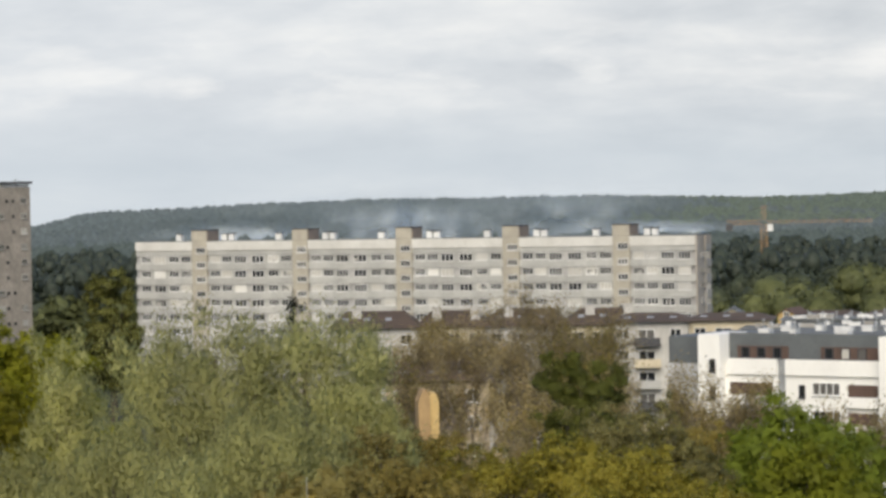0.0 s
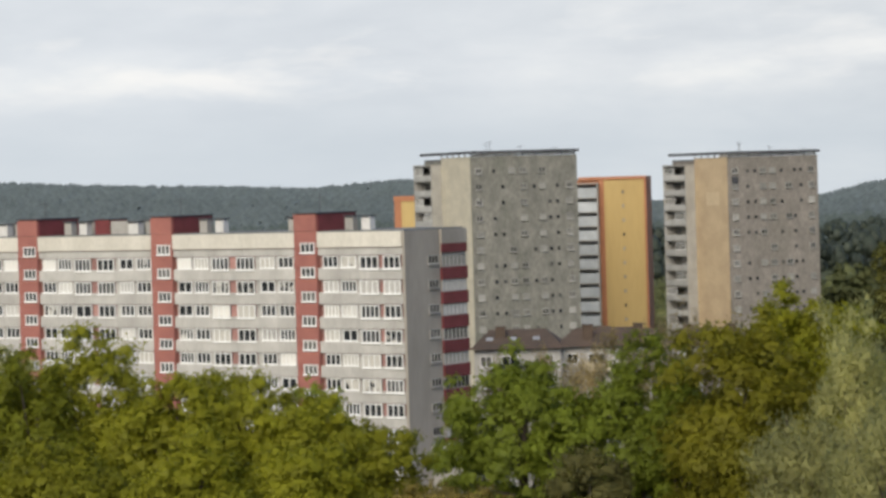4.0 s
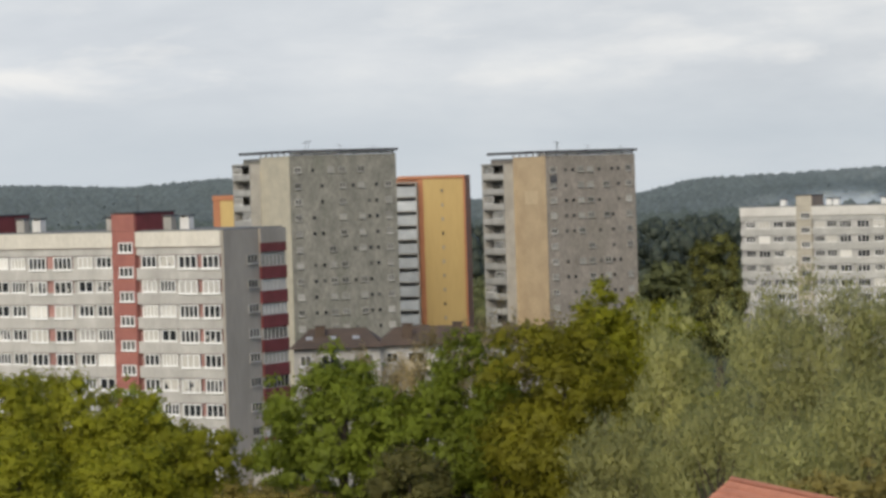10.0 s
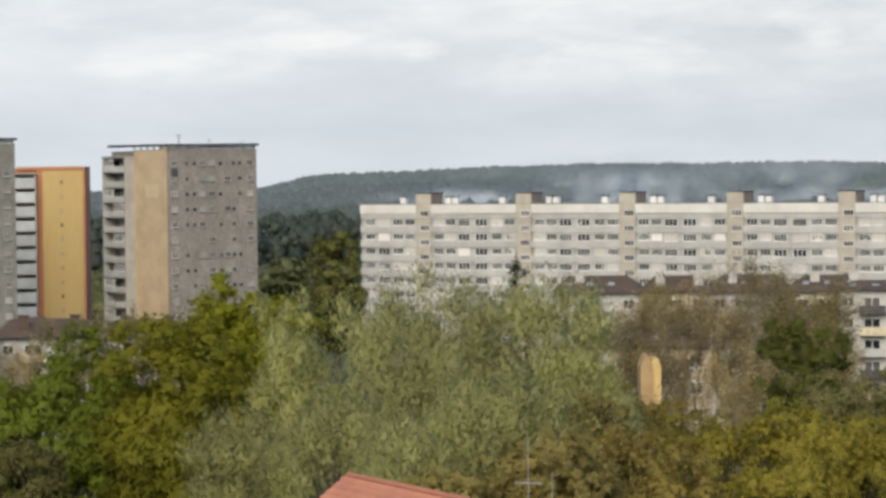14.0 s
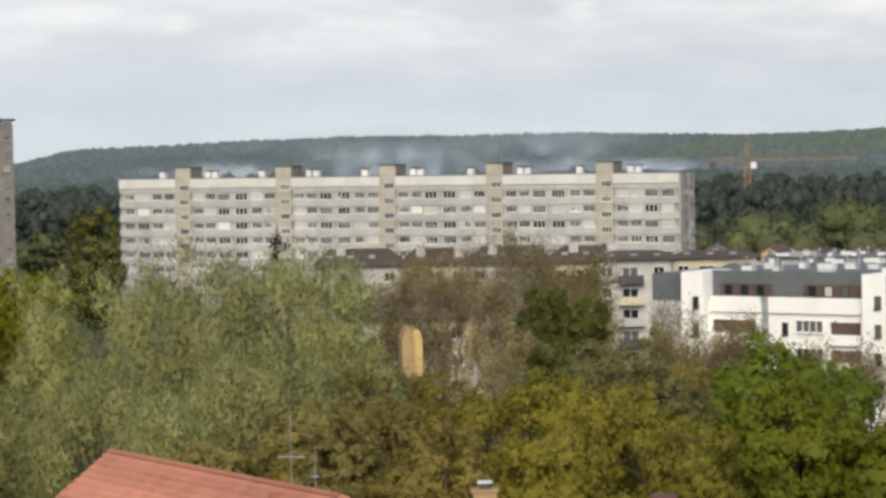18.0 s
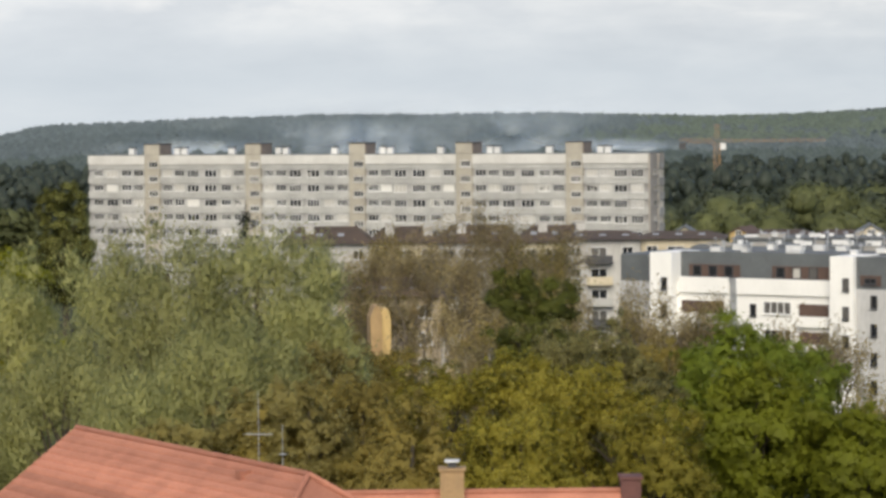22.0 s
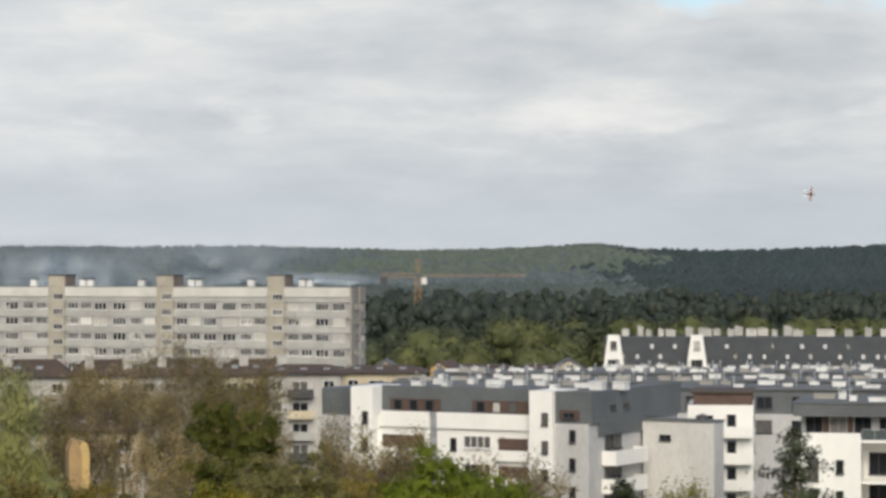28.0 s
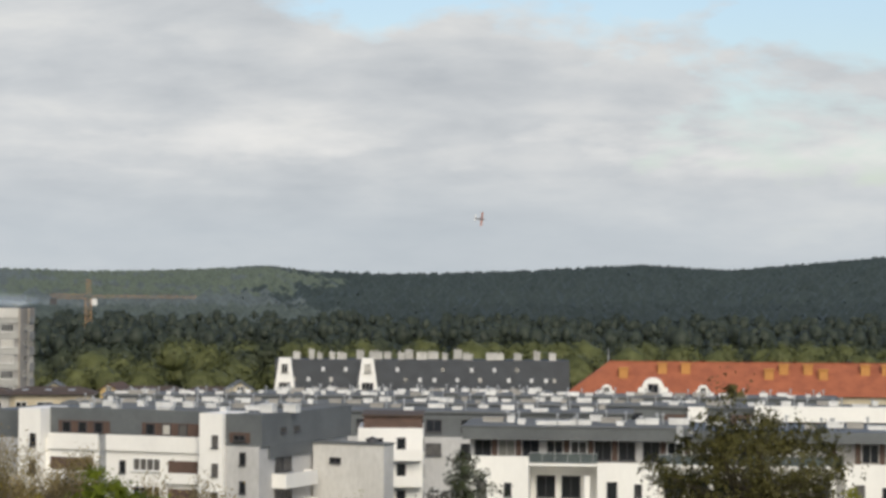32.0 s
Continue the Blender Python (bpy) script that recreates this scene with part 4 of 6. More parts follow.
def white_corner_block():
    b, h = building("apartment_house", "white and slate-grey modern apartment house with two white stair towers", 11.3, 300.3, -42, top=24.9)
    part("wall", boxes((2.853, 21.447, 1.2, 15.0, 0, h - 3.1)), WHITE_RENDER, b)
    part("stair_tower", boxes((0.2, 2.85, 0, 6, 0, h)), WHITE_RENDER, b, "plain white stair tower")
    part("stair_tower", boxes((21.45, 24.1, 0, 6, 0, h)), WHITE_RENDER, b, "plain white stair tower")
    part("grey_wall", boxes((24.103, 28.0, 0.5, 13.0, 0, h - 3.3)), PALE_GREY_RENDER, b, "pale grey rendered wall")
    part("core", boxes((21.203, 27.9, 6.003, 22.8, 0, h - 3.32)), PALE_GREY_RENDER, b)
    part("upper_storey", boxes((2.853, 21.44, 2.0, 15.0, h - 3.09, h - 0.25), (2.853, 21.44, 2.0, 2.3, h - 0.25, h + 0.1)), SLATE_PANEL, b, "slate grey top storey")
    part("upper_corner", boxes((24.11, 28.25, 0.65, 22.9, h - 3.295, h - 0.3), (24.11, 28.25, 0.65, 0.95, h - 0.3, h), (27.95, 28.25, 0.95, 22.9, h - 0.3, h)), SLATE_PANEL, b, "slate grey top storey")
    part("side_cladding", boxes((28.003, 28.24, 2.6, 12.99, h - 4.6, h - 3.31)), SLATE_PANEL, b)
    part("roof", boxes((3.0, 24.05, 2.31, 15.2, h - 0.247, h - 0.05)), ROOF_GREY, b)
    part("roof", boxes((24.32, 27.94, 0.96, 23.0, h - 0.297, h - 0.1)), ROOF_GREY, b)
    # left slate wing
    part("left_wing", boxes((-5.2, -0.003, 3.0, 16, h - 3.3, h - 0.4)), SLATE_PANEL, b)
    part("left_wall", boxes((-5.2, -0.003, 2.8, 16, 0, h - 3.31)), PALE_GREY_RENDER, b)
    # terraces: parapet and dark timber recesses
    for x0, x1 in ((3.2, 9.1), (10.1, 21.19)):
        part("terrace_parapet", boxes((x0, x1, 0.9, 1.19, h - 4.2, h - 2.55)), WHITE_RENDER, b)
    part("rain_slot", boxes((9.2, 10.0, 1.15, 1.2, 0, h - 2.6)), METAL_GREY, b)
    for x0, x1 in ((3.9, 10.0), (13.8, 21.1)):
        part("timber_recess", boxes((x0, x1, 1.93, 1.998, h - 2.55, h - 1.25)), BROWN_WOOD, b, "brown timber cladding")
        for k in range(int((x1 - x0) / 1.9)):
            put_window(single_window(1.0, 1.15, 1, METAL_DARK, PANE if k % 2 else PANE_DARK), b, (x0 + 0.5 + k * 1.9, 1.86, h - 2.5))
    for f in range(4):
        z = h - 6.3 - f * 2.9
        for x0, x1 in ((3.4, 8.5), (17.3, 20.7)):
            # loggia openings are flat panels, their inner shade put into the colour
            part("loggia", boxes((x0, x1, 1.14, 1.198, z, z + 1.25)), BROWN_WOOD, b, "flat brown panel for a dark loggia opening")
            part("loggia_rail", boxes((x0 - 0.1, x1 + 0.1, 0.7, 0.82, z - 1.1, z - 0.02), (x0 - 0.1, x1 + 0.1, 0.823, 1.19, z - 1.1, z - 0.95)), WHITE_RENDER, b)
        put_window(WIN_BAND, b, (13.2, 1.16, z + 0.1))
        put_window(WIN_NARROW, b, (11.6, 1.16, z - 0.2))
        put_window(WIN_NARROW, b, (22.9, -0.04, z + 1.7 + 1.1))
        put_window(WIN_NARROW, b, (1.6, -0.04, z + 2.4))
        put_window(WIN_NARROW, b, (25.8, 0.46, z + 1.1))
        # side towards the east
        put_window(WIN_WIDE, b, (28.06, 4.2, z + 0.2), radians(90))
        put_window(WIN_WIDE, b, (28.06, 6.2, z + 0.2), radians(90))
        part("balcony", boxes((28.003, 29.6, 3.6, 11.4, z - 1.4, z - 1.15), (29.45, 29.6, 3.6, 11.4, z - 1.147, z + 0.1), (28.003, 29.447, 3.6, 3.75, z - 1.147, z + 0.1), (28.003, 29.447, 11.25, 11.4, z - 1.147, z + 0.1)), WHITE_RENDER, b, "white balcony with a solid front")
    put_window(WIN_SMALL, b, (28.3, 5.0, h - 2.1), radians(90))
    put_window(WIN_SMALL, b, (28.3, 8.2, h - 2.1), radians(90))
    part("corner_recess", boxes((24.6, 26.9, 0.55, 0.648, h - 2.95, h - 1.9)), BROWN_WOOD, b, "brown timber cladding")
    put_window(WIN_SMALL, b, (25.1, 0.5, h - 2.75))
    # east wing, lower
    part("wing", boxes((28.245, 36.4, 13.0, 15.6, 0, h - 3.6)), LIGHT_GREY_RENDER, b, "lower light grey wing")
    part("wing_roof", boxes((28.245, 36.5, 12.9, 15.7, h - 3.597, h - 3.4)), ROOF_GREY, b)
    put_window(WIN_SMALL, b, (30.2, 12.96, h - 5.6))
    bm = bmesh.new()
    bmesh.ops.create_uvsphere(bm, u_segments=10, v_segments=6, radius=0.6)
    o = part("roof_dome", bm, METAL_DARK, b, "dark round roof vent")
    o.location = (34.5, 14.4, h - 3.35)
    roof_units(b, 4, 23, 8, 13, h - 0.048, 7, 3)
    roof_units(b, 3.5, 23, 3, 5, h - 0.048, 4, 4)
    for k in range(2):
        roof_unit(b, 25.4 + k * 2.2, 6 + k, h - 0.098, 1.4, 1.2, 0.9)


white_corner_block()


def balcony_house(label, az, d, turn, top_el, across, deep, seed):
    """A white house front with two columns of windows and balconies, timber terrace on top."""
    b, h = building("apartment_house", label, az, d, turn, top_el)
    part("wall", boxes((0, across, 0, deep, 0, h)), WHITE_RENDER, b)
    part("roof_terrace", boxes((0.6, across - 0.1, 0.8, deep - 0.5, h + 0.003, h + 1.3)), BROWN_WOOD, b, "brown timber roof terrace")
    part("terrace_cap", boxes((0.4, across + 0.05, 0.5, deep - 0.3, h + 1.303, h + 1.45)), BROWN_ROOF, b)
    for f in range(4):
        z = h - 2.6 - f * 2.9
        put_window(WIN_WIDE, b, (0.9, -0.04, z))
        put_window(DOOR_TALL, b, (4.3, -0.04, z - 0.6))
        part("balcony", boxes((3.4, 7.0, -1.3, -0.003, z - 0.9, z - 0.7), (3.4, 7.0, -1.3, -1.18, z - 0.697, z + 0.35), (6.88, 7.0, -1.177, -0.003, z - 0.697, z + 0.35)), WHITE_RENDER, b, "white balcony")
        part("side_balcony", boxes((-1.2, -0.003, 0.3, 2.5, z - 0.9, z - 0.7), (-1.2, -1.08, 0.3, 2.5, z - 0.697, z + 0.3)), WHITE_RENDER, b)
        put_window(WIN_NARROW, b, (across + 0.05, 3.0, z), radians(90))
    return b


balcony_house("white apartment house with balconies and a brown terrace", 18.15, 312, -20, -3.27, 7.2, 11, 1)


def slate_row(label, az, d, turn, top, length, deep, seed, units, white=0.0, brown=True):
    """A flat-roofed row clad in slate grey, its roof covered with white vents."""
    b, h = building("apartment_house", label, az, d, turn, top=top, group="flat-roofed estate rows")
    r = random.Random(seed)
    part("wall", boxes((0, length, 0, deep, 0, h - 3.0)), WHITE_RENDER if white else PALE_GREY_RENDER, b)
    part("upper_storey", boxes((0.0, length, 0.6, deep, h - 2.997, h - 0.15)), SLATE_PANEL, b, "slate grey top storey")
    part("roof", boxes((-0.3, length + 0.3, 0.3, deep + 0.3, h - 0.147, h + 0.05)), ROOF_GREY, b)
    n = int(length / 4.2)
    for k in range(n):
        x = 1.2 + k * 4.2
        if brown and r.random() < 0.4:
            part("timber_recess", boxes((x - 0.5, x + 2.4, 0.52, 0.598, h - 2.2, h - 0.9)), BROWN_WOOD, b)
            put_window(WIN_SMALL, b, (x + 0.2, 0.46, h - 1.9))
        else:
            put_window(WIN_WIDE, b, (x, 0.56, h - 2.4))
        put_window(WIN_WIDE, b, (x, -0.04, h - 5.2))
    roof_units(b, 0.5, length - 2, 1.5, deep - 2, h + 0.053, units, seed)
    return b


slate_row("slate-grey row with white roof vents behind the white flats", 17.9, 338, -24, 22.7, 34, 12, 5, 12)
slate_row("low slate-grey row full of white roof vents", 12.2, 372, -20, 21.9, 44, 12, 6, 20)
slate_row("slate-grey flat row with white vents on its roof", 18.9, 372, -24, 22.0, 40, 12, 7, 18)
row = slate_row("slate-grey flat row with a white parapet near the orange roof", 24.2, 350, -26, 22.9, 34, 12, 8, 14, white=1.0)
row_top = 22.9 - row.location.z
part("parapet", boxes((12.0, 34.4, -0.4, 0.25, row_top - 1.6, row_top + 0.3)), WHITE_RENDER, row, "white rendered parapet")
part("stair_head", boxes((3.8, 6.2, -0.4, 0.25, row_top - 1.75, row_top + 0.1)), WHITE_RENDER, row, "white stair head")
slate_row("far slate-grey row below the mansard roof", 13.0, 420, -18, 20.8, 50, 12, 9, 26)
slate_row("far slate-grey row below the orange roof", 20.2, 420, -24, 20.9, 56, 12, 10, 26)
slate_row("pale row of flats in front of the mansard house", 16.2, 448, -18, 20.0, 46, 9, 11, 24, white=1.0)


def terrace_block():
    """The long front building with a projecting slate roof, glazed top storey and white boxes below."""
    b, h = building("apartment_house", "long white apartment house under a broad slate roof slab", 20.25, 268, -25, -3.12)
    length = 46.0
    part("wall", boxes((0.3, length, 4.0, 14, 0, h - 3.9)), WHITE_RENDER, b)
    part("top_storey", boxes((0.6, length, 3.2, 14, h - 3.897, h - 1.75)), PALE_GREY_RENDER, b)
    part("roof_slab", boxes((0.0, 21.5, 0.9, 14.5, h - 1.747, h - 0.55)), SLATE_PANEL, b, "broad slate grey roof slab")
    part("roof_slab", boxes((21.9, length, 1.3, 14.5, h - 1.747, h - 0.7)), SLATE_PANEL, b, "broad slate grey roof slab")
    part("roof", boxes((-0.1, 21.6, 0.8, 14.6, h - 0.547, h - 0.45)), ROOF_GREY, b)
    x = 1.0
    r = random.Random(4)
    while x < length - 3:
        put_window(single_window(1.6, 1.85, 2, r.choice((METAL_DARK, FRAME_PALE, FRAME_WHITE)), r.choice((PANE, PANE_DARK, PANE_DARK, PANE_TOWER, PANE_BLIND))), b, (x, 3.14, h - 3.75))
        if r.random() < 0.4:
            part("timber_panel", boxes((x + 1.65, x + 2.2, 3.12, 3.197, h - 3.8, h - 1.8)), BROWN_WOOD, b)
        x += 2.3
    part("terrace_slab", boxes((0.2, length, 0.4, 3.99, h - 4.15, h - 3.9)), WHITE_RENDER, b)
    for x0, x1, zz in ((0.6, 6.4, 3.2), (12.9, 18.6, 3.75), (36.0, 41.0, 3.6)):
        part("white_bay", boxes((x0, x1, -0.6, 3.98, 0, h - 4.153)), WHITE_RENDER, b, "white rendered bay")
        part("bay_parapet", boxes((x0, x1, -0.6, -0.35, h - 4.15, h - zz)), WHITE_RENDER, b)
        for f in range(4):
            z = h - 7.6 - f * 2.9
            put_window(WIN_NARROW, b, (x0 + 3.5, -0.64, z + 0.6))
            put_window(DOOR_TALL, b, (x0 + 0.9, -0.64, z - 0.1))
    for x0, x1 in ((6.43, 12.87), (18.63, 35.97), (41.03, 46.0)):
        rail = boxes((x0, x1, 0.42, 0.48, h - 2.95, h - 2.88))
        k = x0
        while k < x1:
            cuboid(rail, k, k + 0.05, 0.42, 0.48, h - 3.9, h - 2.953)
            k += 1.2
        part("railing", rail, METAL_GREY, b, "thin grey terrace railing")
        gl = part("rail_glass", boxes((x0, x1, 0.5, 0.52, h - 3.85, h - 3.0)), RAIL_GLASS, b, "tinted glass infill")
        for f in range(3):
            z = h - 6.9 - f * 2.9
            part("balcony_slab", boxes((x0, x1, 0.1, 3.98, z - 0.2 - 0.9, z - 0.9)), WHITE_RENDER, b)
            part("balcony_post", boxes((x1 - 1.2, x1 - 0.7, 0.2, 0.7, z - 0.897, z + 1.8)), WHITE_RENDER, b)
            k = x0 + 0.5
            while k + 1.9 < x1:
                put_window(single_window(1.8, 2.1, 2), b, (k, 3.94, z - 0.5))
                k += 2.4
    roof_units(b, 1, 20, 3, 12, h - 0.447, 12, 12)
    roof_units(b, 22.5, 44, 4, 12, h - 0.697, 10, 13)
    part("stack", boxes((20.3, 20.9, 0.6, 0.897, h - 1.9, h - 0.2)), METAL_GREY, b)


RAIL_GLASS = material("tinted glass", (0.10, 0.12, 0.12), (0.08, 0.095, 0.1), rough=0.1, scale=0.5)
terrace_block()


# ---- mansard house and orange-roofed house ----
def gable_prism(bm, x0, x1, y0, y1, z0, z1, hip0=0.0, hip1=0.0):
    """A roof body: eaves rectangle, ridge along x, with hips at either end."""
    ym = (y0 + y1) / 2
    e = [bm.verts.new(p) for p in ((x0, y0, z0), (x1, y0, z0), (x1, y1, z0), (x0, y1, z0))]
    r = [bm.verts.new(p) for p in ((x0 + hip0, ym, z1), (x1 - hip1, ym, z1))]
    bm.faces.new((e[0], e[1], r[1], r[0]))
    bm.faces.new((e[2], e[3], r[0], r[1]))
    bm.faces.new((e[1], e[2], r[1]))
    bm.faces.new((e[3], e[0], r[0]))
    bm.faces.new(e[::-1])


def mansard_house():
    b, h = building("mansard_house", "long house with a steep slate mansard roof and white gables", 16.45, 478, -19, top=24.2)
    L, eave = 50.0, h - 5.2
    part("wall", boxes((0, L, 0.8, 12, 0, eave)), CREAM_RENDER, b)
    bm = bmesh.new()
    v = [bm.verts.new(p) for p in ((0, 0.3, eave), (L, 0.3, eave), (L, 2.6, h), (0, 2.6, h), (0, 10, h), (L, 10, h), (L, 12.4, eave), (0, 12.4, eave))]
    for f in ((0, 1, 2, 3), (3, 2, 5, 4), (4, 5, 6, 7), (0, 3, 4, 7), (1, 6, 5, 2)):
        bm.faces.new([v[i] for i in f])
    part("roof", bm, SLATE_ROOF, b, "steep dark slate mansard roof")
    for x0 in (0.0, 14.0):
        bm = bmesh.new()
        q = [bm.verts.new(p) for p in ((x0 - 0.2, -0.1, eave - 1.5), (x0 + 3.7, -0.1, eave - 1.5), (x0 + 2.7, -0.1, h + 0.3), (x0 + 0.8, -0.1, h + 0.3))]
        q2 = [bm.verts.new((p.co.x, 2.55, p.co.z)) for p in q]
        bm.faces.new(q)
        bm.faces.new(q2[::-1])
        for k in range(4):
            bm.faces.new((q[(k + 1) % 4], q[k], q2[k], q2[(k + 1) % 4]))
        part("gable", bm, WHITE_RENDER, b, "white tapering gable")
        put_window(single_window(1.1, 1.5, 2, FRAME_PALE, PANE), b, (x0 + 1.2, -0.15, h - 2.2))
        put_window(single_window(2.0, 1.6, 3, FRAME_PALE, PANE), b, (x0 + 0.75, -0.15, eave - 0.2))
    r = random.Random(8)
    for k, (x, w) in enumerate(((3.0, 1.2), (5.7, 0.9), (7.1, 0.9), (9.2, 0.9), (10.5, 1.6), (13.8, 1.3), (16.0, 2.2), (18.5, 1.2), (20.9, 1.1), (22.1, 1.4), (24.0, 1.8), (26.0, 1.8), (28.4, 0.9), (30.4, 1.4), (31.9, 1.7), (35.9, 3.0), (40.6, 1.4), (44.0, 1.1), (46.6, 1.2))):
        y = 7.2 if k in (7, 9, 11, 13) else 4.0
        rise = 0.85 + r.uniform(0, 0.25) + (0.35 if k % 4 == 1 else 0)
        pots = [(x + 0.12 + j * 0.55, x + 0.42 + j * 0.55, y + 0.4, y + 0.75, h + rise + 0.153, h + rise + 0.4) for j in range(max(1, int(w / 0.6)))]
        part("chimney", boxes((x, x + w, y, y + 1.2, h - 0.3, h + rise), (x - 0.08, x + w + 0.08, y - 0.1, y + 1.3, h + rise + 0.003, h + rise + 0.15), *pots), PALE_CHIMNEY, b, "pale rendered chimney")
    for k in range(22):
        x = 3.0 + k * 2.1 + (k % 3) * 0.35
        if 13 < x < 18.5:
            continue
        row = k % 2 if k % 5 else 1
        z = h - 1.6 - row * 1.7
        y = 0.3 + 2.3 * (z - eave) / 5.2
        o = part("skylight", boxes((0, 0.55, -0.09, 0.02, 0, 0.75)), (PANE_TOWER, METAL_GREY, METAL_GREY)[k % 3], b, "pale roof window")
        o.location, o.rotation_euler = (x, y - 0.2, z - 0.4), (radians(-24), 0, 0)


PALE_CHIMNEY = material("pale chimney render", (0.52, 0.51, 0.48), (0.38, 0.37, 0.35), scale=1.2, fine=5, amount=0.7, vary=0.15)
SLATE_ROOF = material("dark slate roof", (0.036, 0.041, 0.048), (0.027, 0.031, 0.036), rough=0.7, scale=0.5, fine=5, vary=0.05)
mansard_house()


def orange_house():
    b, h = building("town_house", "long cream house under an orange tiled hip roof", 22.35, 470, -24, top=24.3)
    L, eave = 62.0, h - 5.3
    part("wall", boxes((0.5, L, 0.7, 13, 0, eave)), CREAM_RENDER, b)
    bm = bmesh.new()
    gable_prism(bm, 0, L, 0, 13.7, eave, h, 7.0, 5.0)
    part("roof", bm, ORANGE_TILE, b, "bright orange tiled hip roof")
    part("ridge", boxes((7.0, L - 5, 6.65, 7.05, h - 0.1, h + 0.12)), ORANGE_TILE, b)
    # dormers and chimneys on the slope
    slope = 5.3 / 6.85
    for x, w, hh in ((5.5, 2.6, 1.5), (12.0, 5.0, 2.6), (21.5, 2.6, 1.6)):
        bm = bmesh.new()
        n = 10
        outline = [(x, eave + 0.1), (x + w, eave + 0.1), (x + w, eave + hh * 0.45)] + [(x + w / 2 + w * 0.36 * math.cos(k * math.pi / n), eave + hh * 0.5 + hh * 0.6 * math.sin(k * math.pi / n)) for k in range(n + 1)] + [(x, eave + hh * 0.45)]
        a = [bm.verts.new((p, -0.05, q)) for p, q in outline]
        c = [bm.verts.new((p, 3.4, q)) for p, q in outline]
        bm.faces.new(a)
        bm.faces.new(c[::-1])
        for k in range(len(a)):
            bm.faces.new((a[(k + 1) % len(a)], a[k], c[k], c[(k + 1) % len(a)]))
        part("dormer", bm, WHITE_RENDER, b, "cream round-headed dormer")
        put_window(single_window(w * 0.36, hh * 0.6, 2, FRAME_PALE), b, (x + w * 0.32, -0.11, eave + 0.35))
    for k, x in enumerate((8.8, 15.3, 19.2, 33.0, 35.5, 39.5, 42.0, 49.0, 52.5, 57.0)):
        y = 4.4 if k % 3 else 3.4
        z = eave + y * slope
        part("chimney", boxes((x, x + 1.5, y, y + 1.1, z - 1.0, z + 1.6), (x - 0.15, x + 1.65, y - 0.15, y + 1.25, z + 1.603, z + 1.85)), OCHRE, b, "ochre chimney")
    for k, x in enumerate((24.5, 27.0, 45.5, 54.8)):
        o = part("skylight", boxes((0, 1.1, -0.1, 0.02, 0, 1.2)), METAL_GREY, b, "grey roof window")
        o.location, o.rotation_euler = (x, 4.6, eave + 4.6 * slope - 0.2), (radians(-52), 0, 0)
    bm = bmesh.new()
    tube(bm, (7.0, 6.85, h), (7.0, 6.85, h + 2.2), 0.12, 0.03)
    part("finial", bm, METAL_GREY, b)


OCHRE = material("ochre chimney render", (0.50, 0.24, 0.07), (0.42, 0.2, 0.06), scale=0.6, fine=4)
orange_house()


# ---- brown-roofed flats before the pale block ----
def brown_flats(label, az, d, turn, top_el, sections, seed, paint=None, stack=None, rise=2.3):
    b, h = building("apartment_house", label, az, d, turn, top_el)
    r = random.Random(seed)
    x = 0.0
    for k in range(sections):
        w = r.uniform(9.5, 12.5)
        fwd = (0.0, 1.6, 0.6)[k % 3]
        eave = h - rise
        part("wall", boxes((x, x + w - 0.01, fwd, 12, 0, eave)), paint or (CREAM_RENDER if k % 2 else CREAM_PANEL), b)
        bm = bmesh.new()
        gable_prism(bm, x - 0.6, x + w + 0.5, fwd - 0.8, 12.8, eave + 0.003, h - 0.1 * (k % 2), 2.5, 2.5)
        part("roof", bm, BROWN_ROOF, b, "dark brown tiled roof")
        for f in range(5):
            z = eave - 2.3 - f * 2.85
            put_window(single_window(1.5, 1.4, 2, FRAME_WHITE, PANE_DARK), b, (x + 0.8, fwd - 0.04, z))
            put_window(single_window(1.5, 1.4, 2, FRAME_WHITE, PANE_DARK), b, (x + w - 2.4, fwd - 0.04, z))
            part("balcony", boxes((x + 3.1, x + 6.6, fwd - 1.3, fwd - 0.003, z - 0.9, z - 0.72), (x + 3.1, x + 6.6, fwd - 1.3, fwd - 1.2, z - 0.717, z + 0.25)), (METAL_DARK, CREAM_RENDER, GREY_PANEL)[(f + k) % 3], b)
            put_window(single_window(2.2, 2.0, 2, FRAME_WHITE, PANE_DARK), b, (x + 3.6, fwd - 0.04, z - 0.65))
        for j in range(0 if stack == "none" else 1 + k % 2):
            cx = x + 2.0 + j * (w - 5) + r.uniform(0, 1)
            part("chimney", boxes((cx, cx + 1.3, 3.2, 4.3, h - 0.7 * rise, h + 0.35), (cx - 0.12, cx + 1.42, 3.08, 4.42, h + 0.353, h + 0.5)), BROWN_ROOF if stack == "dark" else CREAM_PANEL, b, "rendered chimney")
        for j in range(3):
            o = part("skylight", boxes((0, 0.9, -0.06, 0.02, 0, 1.0)), METAL_GREY, b, "grey roof window")
            o.location, o.rotation_euler = (x + 1.5 + j * 3.1, fwd + 2.2, eave + 0.43 * rise), (radians(-68 if rise > 2 else -80), 0, 0)
        x += w
    return b


